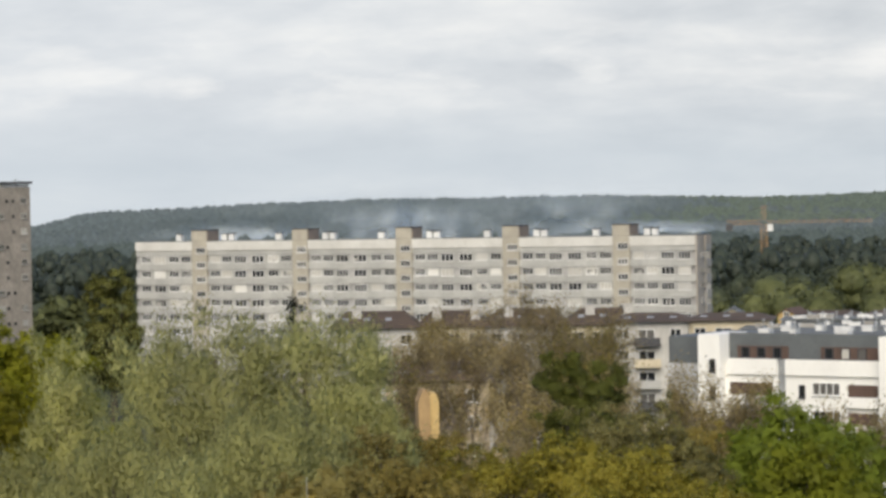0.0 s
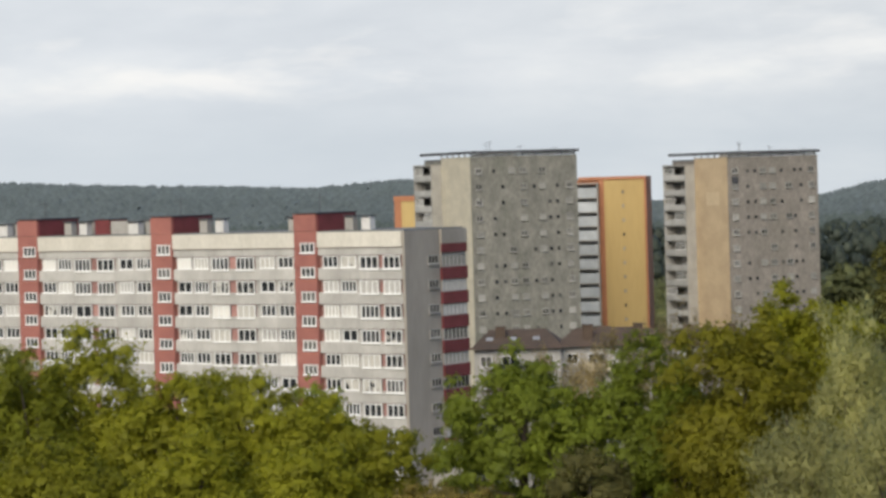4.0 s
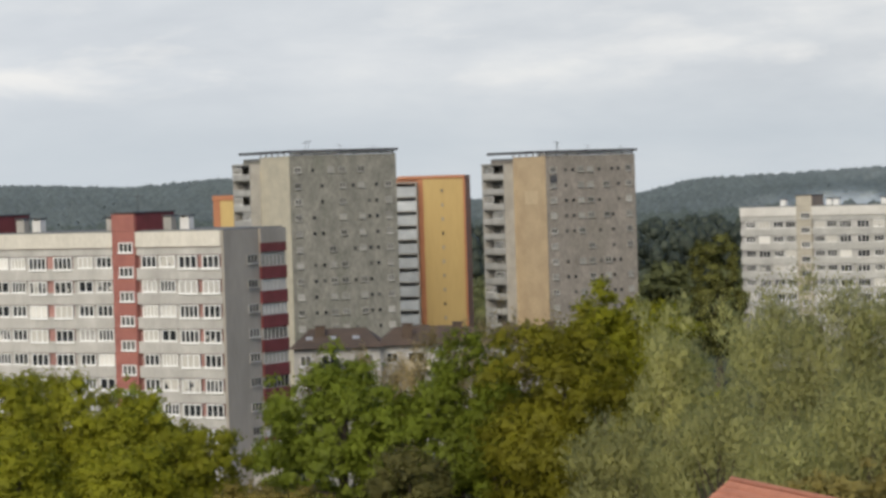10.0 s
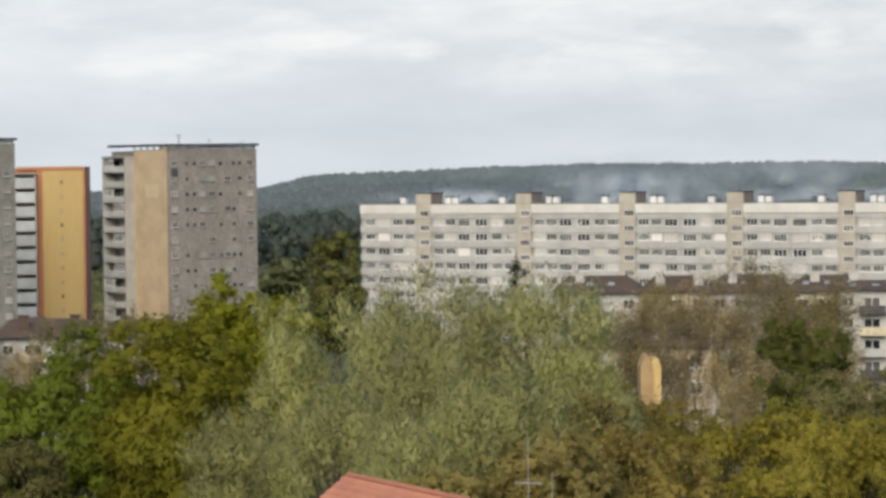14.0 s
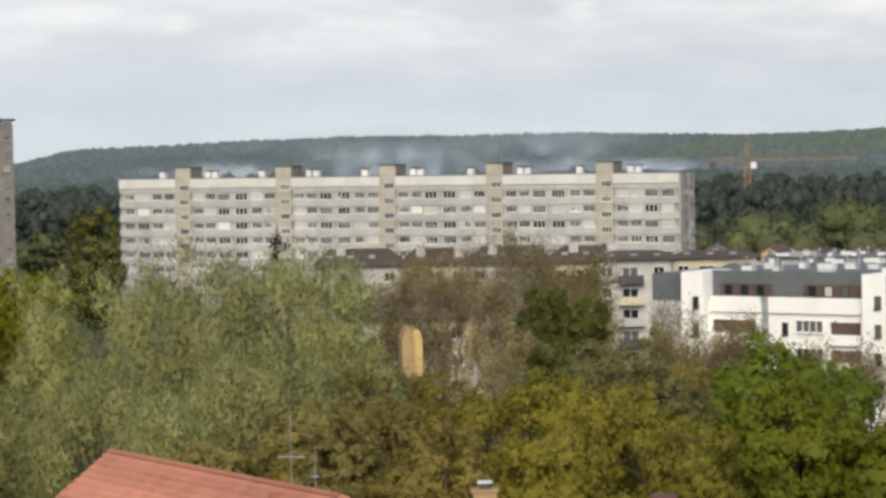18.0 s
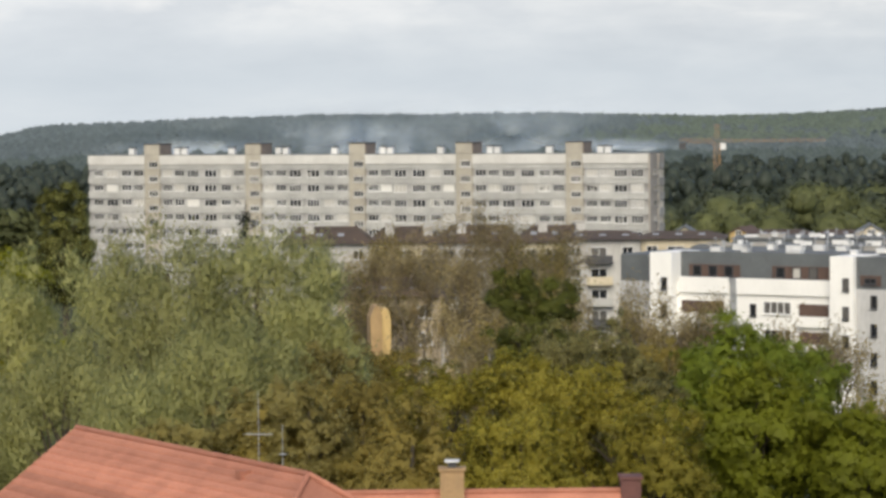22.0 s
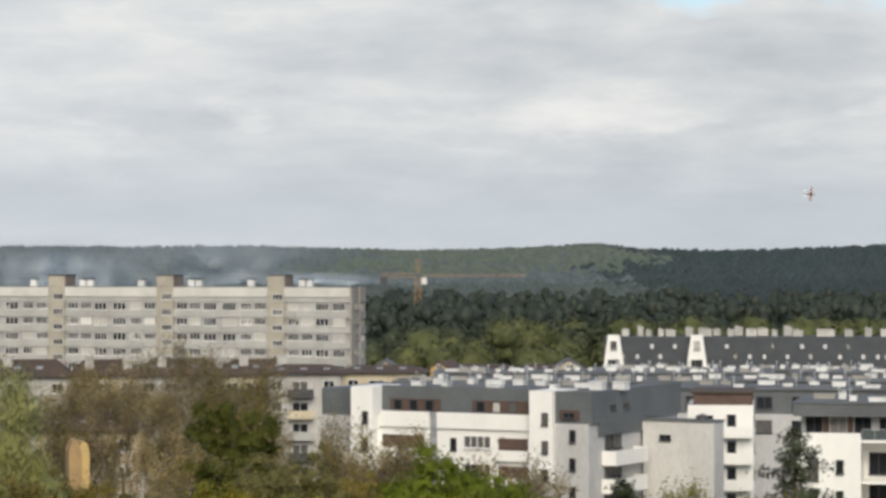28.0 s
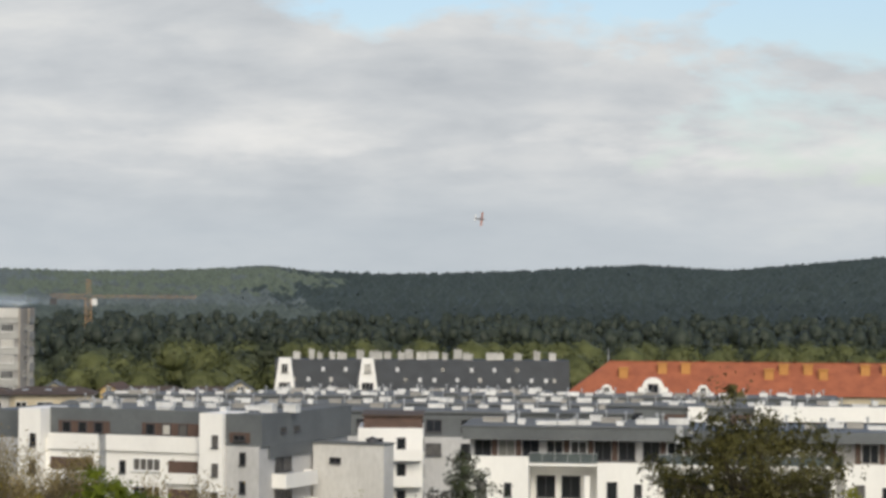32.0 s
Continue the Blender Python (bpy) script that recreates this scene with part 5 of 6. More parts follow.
TAN_PLASTER_PALE = material("worn tan render", (0.46, 0.38, 0.27), (0.36, 0.29, 0.2), scale=0.7, fine=4)
brown_flats("cream apartment house under dark brown roofs, half hidden by bare trees", 3.9, 402, -8, -2.33, 4, 2)
brown_flats("cream and brown apartment house behind the bare trees", 9.6, 380, -14, -2.47, 2, 3, None, "none", 1.0)
brown_flats("far cream house with a low brown roof", 13.4, 470, -16, -2.46, 2, 4, None, "none", 1.1)
brown_flats("long low house with a rusty brown roof among bare trees", 5.0, 300, -6, -3.4, 1, 12, TAN_PLASTER_PALE, "none", 1.8)
brown_flats("low pale house with dark roof beside the tower blocks", -9.1, 372, 6, -3.05, 2, 5, CREAM_PANEL, "dark")
brown_flats("low pale house with a greyish brown roof", -7.0, 378, 4, -3.1, 2, 6, CREAM_PANEL, "dark")


def yellow_house():
    b, h = building("house", "small ochre yellow gabled house among bare trees", 5.62, 242, 0, -3.92, category="house")
    bm = bmesh.new()
    outline = ((0.95, 0), (1.95, 0), (1.95, h - 1.1), (1.75, h - 0.35), (1.3, h - 0.25), (0.95, h - 1.0))
    front, back = [bm.verts.new((x, 0.35, z)) for x, z in outline], [bm.verts.new((x, 3.4, z)) for x, z in outline]
    bm.faces.new(front)
    bm.faces.new(back[::-1])
    for k in range(6):
        bm.faces.new((front[(k + 1) % 6], front[k], back[k], back[(k + 1) % 6]))
    part("wall", bm, PALE_OCHRE, b, "ochre yellow rendered wall")
    bm = bmesh.new()
    outline = ((0.15, 0), (1.15, 0), (1.15, h - 0.75), (0.85, h), (0.55, h - 0.05), (0.15, h - 1.0))
    front, back = [bm.verts.new((x, 0.0, z)) for x, z in outline], [bm.verts.new((x, 3.0, z)) for x, z in outline]
    bm.faces.new(front)
    bm.faces.new(back[::-1])
    for k in range(6):
        bm.faces.new((front[(k + 1) % 6], front[k], back[k], back[(k + 1) % 6]))
    # browner tone makes this face the shaded side of the ochre house
    part("gable", bm, TAN_SHADED_FACE, b, "clipped gable in a shaded tan tone")


TAN_SHADED_FACE = material("shaded tan plaster", (0.40, 0.27, 0.13), (0.31, 0.205, 0.10), scale=0.8, fine=5)
PALE_OCHRE = material("pale ochre render", (0.54, 0.385, 0.165), (0.44, 0.31, 0.13), scale=0.5, fine=4)
yellow_house()


def cottage(label, az, d, turn, top_el, w, wall, roof):
    """A small gabled house, its gable towards the town."""
    b, h = building("house", label, az, d, turn, top_el, category="house")
    rise = w * 0.3
    part("wall", boxes((0, w, 0, 8, 0, h - rise)), wall, b)
    bm = bmesh.new()
    v = [bm.verts.new(p) for p in ((0, 0, h - rise + 0.003), (w, 0, h - rise + 0.003), (w / 2, 0, h - 0.1), (0, 0.3, h - rise + 0.003), (w, 0.3, h - rise + 0.003), (w / 2, 0.3, h - 0.1))]
    for f in ((0, 1, 2), (5, 4, 3), (0, 3, 4, 1), (1, 4, 5, 2), (2, 5, 3, 0)):
        bm.faces.new([v[i] for i in f])
    part("gable", bm, wall, b)
    for side in (-1, 1):
        bm = bmesh.new()
        x0 = w / 2 + side * (w / 2 + 0.4)
        z0 = h - rise - 0.4 * rise / (w / 2)
        q = [bm.verts.new(p) for p in ((x0, -0.4, z0), (w / 2, -0.4, h), (w / 2, 8.4, h), (x0, 8.4, z0), (x0, -0.4, z0 + 0.2), (w / 2, -0.4, h + 0.2), (w / 2, 8.4, h + 0.2), (x0, 8.4, z0 + 0.2))]
        for f in ((0, 1, 2, 3), (7, 6, 5, 4), (0, 4, 5, 1), (1, 5, 6, 2), (2, 6, 7, 3), (3, 7, 4, 0)):
            bm.faces.new([q[i] for i in f])
        bmesh.ops.recalc_face_normals(bm, faces=bm.faces)
        part("roof_slope", bm, roof, b)
    put_window(single_window(1.1, 1.0, 2, FRAME_WHITE), b, (w / 2 - 0.55, -0.06, h - rise - 0.4))
    return b


cottage("pale gabled house among grey roofs", 11.75, 440, -14, -2.38, 4.4, CREAM_RENDER, ROOF_GREY)
cottage("small cream gabled house beside a low brown roof", 15.5, 452, -14, -2.36, 4.2, CREAM_RENDER, ROOF_GREY)
cottage("little ochre house with a brown roof before the wood", 12.95, 500, -30, -2.4, 3.2, PALE_OCHRE, BROWN_WOOD)


def pavilion():
    b, h = building("pavilion", "low flat pavilion with a white roof edge by the red block", -10.35, 316, -20, -5.28, category="building")
    part("wall", boxes((0.2, 6.0, 0.2, 9, 0, h - 0.4)), CONCRETE, b)
    part("roof", boxes((0, 6.2, 0, 9.2, h - 0.397, h)), WHITE_METAL, b, "white flat roof")
    put_window(WIN_BAND, b, (1.2, 0.16, h - 2.4))


pavilion()


# ---- trees ----
def canopy(n_clumps, radius, tall, lean=0.0, fullness=0.62, seed=1, wide_low=True):
    """Centres and sizes of the leaf clumps of one crown, uneven, fuller outside than in."""
    r = np.random.default_rng(seed)
    out = []
    while len(out) < n_clumps:
        p = r.normal(0, 1, 3)
        p /= np.linalg.norm(p)
        q = r.uniform(0.35, 0.92) ** 0.5
        bump = 1 + 0.22 * math.sin(p[0] * 5 + seed) * math.sin(p[1] * 4 + seed * 2) + 0.12 * math.sin(p[2] * 7 + seed)
        c = p * q * bump
        if c[2] < -0.75:
            continue
        out.append((c[0] * radius, c[1] * radius, (c[2] * 0.5 + 0.5) * tall))
    return np.array(out), r.uniform(0.15, 0.27, n_clumps) * radius * (165 / n_clumps) ** 0.4


def tree(name, label, place, tall, radius, leaf, clear=0.25, clumps=70, leaves=9000, size=0.34, seed=1, bark=None, limbs=12, flatten=0.75, heart=1.0, hang=0.0, reach=(0.6, 1.35), bulk=1.0, rounded=0.8, dense=0.4):
    """A tapered trunk with limbs and a crown of many leaf sprays, standing on the ground."""
    x, y, z = place
    t = thing(name, x, y, z - 0.15, 0, label, "tree")
    r = np.random.default_rng(seed * 17 + 5)
    bm = bmesh.new()
    base_r = tall * 0.022 + 0.12
    crown_h = tall * (1 - clear)
    tube(bm, (0, 0, 0), (0.1, 0.05, tall * clear), base_r * 1.25, base_r * 0.85, 8)
    tube(bm, (0.1, 0.05, tall * clear - 0.05), (0.25, -0.1, tall * 0.82), base_r * 0.85, base_r * 0.2, 8)
    centres, sizes = canopy(clumps, radius, crown_h, seed=seed)
    sizes = sizes * bulk
    for k in range(limbs):
        c = centres[int(r.integers(0, clumps))]
        h0 = tall * (clear + r.uniform(0.0, 0.45) * (1 - clear))
        end = Vector((c[0] * 0.85, c[1] * 0.85, max(h0 + 0.6, tall * clear + c[2] * 0.92)))
        mid = Vector((c[0] * 0.4, c[1] * 0.4, h0 + (end.z - h0) * 0.55))
        tube(bm, (0.12, 0, h0), mid, base_r * 0.42, base_r * 0.25, 5)
        tube(bm, mid, end, base_r * 0.25, base_r * 0.06, 5)
    part("trunk", bm, bark or BARK, t)
    if leaves:
        share = sizes ** 2
        pick = r.choice(clumps, leaves, p=share / share.sum())
        p = r.normal(0, 1, (leaves, 3))
        p /= np.linalg.norm(p, axis=1, keepdims=True)
        q = r.uniform(*reach, leaves)[:, None]
        inner = int(leaves * 0.2 * heart)
        q[:inner] *= 0.62
        off = p * q * sizes[pick][:, None]
        off[:, 2] *= flatten
        c = centres[pick] + off
        c[:, 2] += tall * clear
        core = c - np.array([0, 0, tall * clear + crown_h * 0.45])
        core /= np.linalg.norm(core, axis=1, keepdims=True)
        grow = np.ones(leaves)
        grow[:inner] = 2.1
        v, f, nn = sprays(c, p * rounded + core * 0.9, size * grow, hang=hang)
        if dense:
            # twigs and leaves close up towards the middle of each clump
            middle = centres + np.array([0, 0, tall * clear])
            bv, bf, bn = balls(middle, sizes * dense, flatten, seed + 900)
            out = bv - np.array([0, 0, tall * clear + crown_h * 0.4])
            bn = bn * 0.8 + out / np.linalg.norm(out, axis=1, keepdims=True) * 0.7
            bn /= np.linalg.norm(bn, axis=1, keepdims=True)
            v, f, nn = joined((v, f, nn), (bv, bf, bn))
        loose("crown", v, f, leaf, t, nn)
    return t


def bare_tree(name, label, place, tall, radius, leaf, seed, buds=2500, size=0.16, bark=None):
    """A tree just coming into leaf: forking limbs and twigs with a thin veil of buds."""
    x, y, z = place
    t = thing(name, x, y, z - 0.15, 0, label, "tree")
    r = random.Random(seed)
    bm = bmesh.new()
    tips = []

    def grow(p, d, length, rad, depth):
        e = p + d * length
        tube(bm, p, e, rad, rad * 0.62, 5 if depth > 2 else 4 if depth else 3)
        if depth == 0:
            tips.append((p, e))
            return
        for _ in range(3 if depth > 1 else 4):
            n = (d + Vector((r.gauss(0, 0.58), r.gauss(0, 0.58), r.gauss(0.1, 0.25)))).normalized()
            grow(p + (e - p) * r.uniform(0.55, 1.0), n, length * r.uniform(0.58, 0.8), rad * 0.55, depth - 1)

    grow(Vector((0, 0, 0)), Vector((0, 0, 1)), tall * 0.34, tall * 0.016 + 0.06, 5)
    top = max(e.z for _, e in tips)
    wide = sorted(math.hypot(e.x, e.y) for _, e in tips)[int(len(tips) * 0.9)]
    sx, sz = radius / wide, tall / top
    for v in bm.verts:
        v.co.x, v.co.y, v.co.z = v.co.x * sx, v.co.y * sx, v.co.z * sz
    part("trunk", bm, bark or BARK_PALE, t)
    if buds:
        q = np.random.default_rng(seed)
        ends = np.array([[*(p + (e - p) * 0.5), *(e - p)] for p, e in tips])
        pick = q.integers(0, len(ends), buds)
        c = ends[pick, :3] + ends[pick, 3:] * q.uniform(-0.5, 0.5, (buds, 1)) + q.normal(0, 0.55, (buds, 3))
        c *= np.array([sx, sx, sz])
        v, f, nn = sprays(c, c - np.array([0, 0, tall * 0.5]), size)
        loose("crown", v, f, leaf, t, nn)
    return t


def conifer(name, label, place, tall, radius, seed, leaves=9000, size=0.2):
    """A pine or spruce: whorls of drooping boughs on a straight trunk."""
    x, y, z = place
    t = thing(name, x, y, z - 0.15, 0, label, "tree")
    r = np.random.default_rng(seed)
    bm = bmesh.new()
    tube(bm, (0, 0, 0), (0, 0, tall), tall * 0.016 + 0.08, 0.03, 7)
    rows = []
    boughs = 54
    for k in range(boughs):
        h = tall * (0.18 + 0.8 * (k / boughs) ** 0.9)
        reach = radius * ((1 - (k / boughs)) ** 0.6 * r.uniform(0.2, 1.2) + 0.06)
        a = k * 2.4 + r.uniform(-0.4, 0.4)
        d = np.array([math.cos(a), math.sin(a), r.uniform(-0.25, 0.1)])
        tube(bm, (0, 0, h), Vector((0, 0, h)) + Vector(d) * reach, 0.07, 0.02, 4)
        n = max(8, int(leaves / boughs * (0.3 + reach / radius)))
        s = r.uniform(0.15, 1.05, n)[:, None]
        rows.append(np.array([0, 0, h]) + d * reach * s + r.normal(0, 1, (n, 3)) * np.array([0.28, 0.28, 0.22]) * (0.5 + 0.12 * radius))
    part("trunk", bm, BARK, t)
    c = np.concatenate(rows)
    v, f, nn = sprays(c, c * np.array([1, 1, 0.1]), size)
    loose("crown", v, f, LEAF_PINE, t, nn)
    return t


def tree_at(kind, az, d, top_el, radius, seed, sink=0.0, **more):
    """Places a tree by bearing, distance and the elevation of its top."""
    x, y, z = spot(az, d)
    z -= sink
    tall = height(top_el, d) - z
    return kind, (x, y, z), tall, radius, seed, more


OAK = "spreading oak in fresh yellow-green leaf beside the flats"
WILLOW = "broad silver-green willow in front of the pale block"


def oak(az, d, top_el, radius, seed, leaf=None, label=OAK, **more):
    _, p, tall, radius, seed, more = tree_at(tree, az, d, top_el, radius, seed, **more)
    more.setdefault("clumps", 240)
    more["leaves"] = int(more.get("leaves", 12000) * 1.15)
    more["size"] = more.get("size", 0.34) * 0.55
    return tree(more.pop("name", "oak_tree"), label, p, tall, radius, leaf or LEAF_OAK, seed=seed, **more)


# the oaks before the red block
oak(-16.9, 226, -3.1, 7.4, 1, leaves=18000)
oak(-19.5, 232, -3.2, 6.5, 2, leaf=LEAF_LIME)
oak(-13.9, 222, -3.8, 7.5, 3, leaves=15000)
oak(-11.6, 214, -4.6, 5.5, 4)
oak(-15.2, 218, -3.6, 5.5, 101)
oak(-18.0, 222, -3.35, 5.5, 102, leaf=LEAF_LIME)
oak(-12.5, 216, -4.3, 5.0, 103)
oak(-20.6, 214, -4.3, 5.0, 104, leaf=LEAF_LIME)
oak(-21.6, 222, -4.7, 6.0, 5, leaf=LEAF_LIME)
oak(-11.7, 222, -5.0, 3.0, 110, leaves=7000)
oak(-17.6, 205, -5.0, 6.0, 6)
oak(-14.8, 200, -5.2, 5.0, 7)
oak(-12.7, 205, -5.3, 5.0, 8)
oak(-24.5, 226, -4.2, 6.5, 12)
oak(-18.7, 250, -2.8, 5.0, 9, leaf=LEAF_WILLOW, label="pale birch in thin leaf behind the oaks", name="birch_tree", leaves=5000)
oak(-12.3, 262, -3.7, 3.0, 10, leaf=LEAF_MAPLE, label="small dark-green tree before the red block", name="small_tree", leaves=3500)
conifer("spruce_tree", "dark narrow spruce among oaks", spot(-21.7, 240), height(-3.85, 240) - spot(-21.7, 240)[2], 2.0, 3, 2500)
# maple, linden and the olive oak between the flats and the willows
oak(-8.2, 226, -3.22, 5.6, 11, leaf=LEAF_MAPLE, label="round maple in bright green leaf beside the red block", name="maple_tree", clear=0.15)
oak(-5.9, 224, -3.35, 4.9, 13, leaf=LEAF_MAPLE, label="green maple in full leaf beside an oak", name="maple_tree", clear=0.15)
oak(-7.1, 222, -4.1, 4.0, 105, leaf=LEAF_MAPLE, label="green maple between taller trees", name="maple_tree", clear=0.1)
oak(-4.9, 222, -3.6, 3.8, 106, leaf=LEAF_MAPLE, label="green maple beside the olive oak", name="maple_tree", clear=0.1)
oak(-9.2, 230, -4.3, 3.4, 107, leaf=LEAF_MAPLE, label="low maple beside the red block", name="maple_tree", clear=0.1, leaves=7000)
oak(-6.9, 205, -5.6, 4.5, 14, leaf=LEAF_DULL, label="low dull olive tree below the maples", name="young_tree", leaves=8000, clear=0.15)
oak(-3.7, 214, -2.85, 6.2, 15, leaf=LEAF_DEEP, label="tall oak with olive-brown young leaves", clear=0.1, leaves=15000, clumps=190)
oak(-2.9, 208, -4.0, 5.0, 108, leaf=LEAF_DEEP, label="olive-leaved oak under a taller one", clear=0.05)
oak(-3.2, 228, -2.35, 4.2, 17, label="oak with yellow-green young leaves beside a taller one", clear=0.1)
oak(-2.8, 221, -2.22, 4.2, 112, label="broad oak with yellow-green young leaves", clear=0.1)
oak(-1.75, 222, -2.3, 4.2, 113, label="broad oak with yellow-green young leaves", clear=0.1)
oak(-2.3, 224, -2.32, 5.2, 16, leaves=15000, label="tall oak with yellow-green young leaves", clear=0.15)
oak(-9.8, 196, -6.0, 4.5, 41, leaf=LEAF_BROWN, label="low bronze-leaved tree below the maples", leaves=6000)
# the willows
for k, (az, d, el, r, n) in enumerate(((-1.5, 205, -2.45, 3.6, 9000), (0.4, 200, -2.75, 4.6, 12000), (1.5, 196, -1.95, 5.4, 16000), (3.3, 198, -1.8, 5.2, 16000),
                                       (-0.6, 184, -4.5, 4.6, 10000), (2.4, 182, -3.8, 5.8, 14000), (4.5, 192, -2.9, 3.8, 10000), (0.9, 176, -5.4, 4.4, 9000), (-2.6, 190, -5.2, 3.6, 8000))):
    oak(az, d, el, r, 20 + k, leaf=LEAF_WILLOW, label=WILLOW, name="willow_tree", leaves=int(n * 2.4), clear=0.08, clumps=105, size=0.24, flatten=1.3, hang=0.03, bulk=1.3, rounded=0.8, reach=(0.3, 1.2), dense=0.0)
conifer("spruce_tree", "dark spruce top behind the willows", spot(3.15, 236), height(-1.72, 236) - spot(3.15, 236)[2], 3.2, 5, 4500)
# bronze and olive trees in the middle
for k, (az, d, el, r, leaf, n) in enumerate(((5.4, 178, -5.3, 4.6, LEAF_BROWN, 9000), (7.2, 182, -4.9, 4.8, LEAF_OLIVE, 12000), (9.0, 178, -4.75, 4.8, LEAF_OLIVE, 12000), (10.6, 176, -5.1, 4.0, LEAF_OLIVE, 9000),
                                             (3.9, 170, -5.9, 4.0, LEAF_BROWN, 8000), (6.4, 165, -6.0, 3.8, LEAF_BROWN, 8000), (8.6, 162, -6.1, 3.8, LEAF_OLIVE, 8000), (11.5, 165, -6.0, 3.4, LEAF_OLIVE, 7000))):
    oak(az, d, el, r, 40 + k, leaf=leaf, label="rounded tree with bronze and olive young leaves", name="young_tree", leaves=n, clear=0.08, size=0.3, flatten=0.9, reach=(0.3, 1.25), dense=0.2)
for k, (az, d, el, r) in enumerate(((4.8, 184, -4.55, 3.0), (3.4, 172, -5.5, 3.4), (1.7, 168, -6.0, 3.2), (4.3, 168, -5.3, 2.8))):
    oak(az, d, el, r, 140 + k, leaf=LEAF_DUSK, label="brownish olive shrubby tree below the willows", name="young_tree", leaves=9000, clear=0.05, size=0.3, reach=(0.3, 1.25), dense=0.2)
oak(5.75, 208, -4.4, 3.0, 111, leaf=LEAF_BROWN, label="low bronze tree before the ochre house", name="young_tree", leaves=8000, clear=0.05)
oak(11.4, 216, -4.7, 3.4, 109, leaf=LEAF_BROWN, label="low bronze tree before the white flats", name="young_tree", leaves=7000, clear=0.05)
oak(8.9, 232, -2.95, 4.0, 60, leaf=LEAF_MOSS, label="green broad pine among bare trees", name="pine_tree", leaves=11000, clear=0.2, bark=BARK)
oak(9.5, 222, -3.95, 4.6, 61, leaf=LEAF_ASH, label="dull brown-green tree below a pine", name="young_tree", leaves=9000, clear=0.1)
oak(13.35, 205, -4.15, 6.0, 62, leaf=LEAF_MAPLE, label="bright green maple before a white building", name="maple_tree", leaves=14000, clear=0.12)
oak(13.4, 188, -5.2, 5.6, 63, leaf=LEAF_LIME, label="yellow-green oak below a maple", leaves=14000, clear=0.1)
oak(15.5, 184, -6.15, 3.4, 64, leaf=LEAF_LIME, label="low yellow-green oak beside the flats", leaves=8000, clear=0.1)
for k, (az, d, el, r) in enumerate(((10.75, 212, -4.3, 3.8), (11.5, 196, -5.35, 3.2), (17.2, 194, -5.75, 3.4))):
    oak(az, d, el, r, 150 + k, leaf=LEAF_ASH, label="dull grey-olive tree in thin young leaf", name="young_tree", leaves=10000, clear=0.08, reach=(0.3, 1.25), dense=0.2)
for k, (az, d, el, r, n) in enumerate(((15.1, 214, -4.6, 2.6, 1500), (15.8, 205, -5.35, 2.6, 1600), (12.0, 226, -3.7, 2.8, 2600), (5.05, 236, -4.45, 2.6, 2200), (19.6, 208, -4.9, 2.2, 1300), (14.3, 222, -4.2, 2.4, 1200), (7.5, 330, -1.75, 8.5, 6500), (6.4, 335, -2.2, 8.5, 8500), (8.6, 330, -2.1, 8.5, 8000), (6.0, 300, -2.7, 6.0, 6000), (9.1, 305, -2.45, 6.0, 6000), (7.0, 322, -2.1, 8.0, 6000), (8.1, 318, -2.3, 8.0, 6000), (9.4, 332, -2.5, 7.0, 5000), (5.4, 330, -2.7, 6.5, 5000), (10.6, 250, -3.4, 3.6, 2500), (11.7, 245, -3.5, 3.6, 2500), (14.9, 235, -4.3, 3.2, 1800),
                                       (4.7, 262, -3.7, 3.4, 3000), (5.7, 285, -3.1, 4.5, 4500), (11.2, 262, -3.6, 3.6, 4000), (12.3, 258, -3.7, 3.4, 3500), (10.0, 250, -3.9, 3.6, 3500), (6.7, 280, -3.0, 5.0, 5000), (7.7, 285, -2.7, 5.5, 5000), (9.4, 290, -2.7, 5.0, 4500), (10.2, 270, -3.3, 4.5, 4000), (7.3, 245, -3.9, 4.5, 4500), (8.2, 250, -3.7, 4.5, 4500), (-5.4, 300, -3.0, 4.0, 1500), (-4.4, 305, -2.9, 4.0, 1500), (12.6, 240, -3.9, 2.8, 1800), (5.9, 236, -4.3, 2.2, 900), (6.5, 232, -4.3, 2.4, 1200), (-8.7, 330, -3.55, 4.0, 3500), (-7.6, 335, -3.35, 4.0, 3500), (-6.6, 330, -3.3, 4.2, 4000), (-6.0, 340, -3.0, 3.6, 3000), (-4.7, 360, -2.3, 4.0, 1600), (-5.3, 355, -2.75, 4.0, 1800), (-4.0, 365, -2.45, 3.8, 1400))):
    x, y, z = spot(az, d)
    bare_tree("bare_tree", "bare spring tree with thin brown buds", (x, y, z), height(el, d) - z, r, (LEAF_BUD, LEAF_BROWN)[k % 3 == 1], 70 + k, buds=int(n * 1.5), size=0.13)
# trees before the estate on the right
conifer("pine_tree", "dark ragged pine before white flats", spot(20.3, 225), height(-3.65, 225) - spot(20.3, 225)[2], 5.4, 8, 7500, 0.2)
conifer("pine_tree", "small dark green pine by the flats", spot(16.85, 215), height(-4.7, 215) - spot(16.85, 215)[2], 3.4, 18, 7000, 0.2)
bare_tree("birch_tree", "slim tree in thin yellow-green leaf by the flats", spot(17.85, 218), height(-4.85, 218) - spot(17.85, 218)[2], 2.4, LEAF_OAK, 180, buds=2600, size=0.13)
oak(26.2, 218, -2.3, 7.2, 81, leaf=LEAF_SHADE, label="large dull olive oak before the flats", leaves=9500, clear=0.22, heart=0.5, limbs=44, clumps=100, reach=(0.1, 1.3), dense=0.0)
oak(25.0, 222, -3.3, 4.4, 82, leaf=LEAF_DULL, label="dark olive tree before the flats", name="small_tree", leaves=3500, clear=0.2, heart=0.5, limbs=24, clumps=60, reach=(0.1, 1.3), dense=0.0)
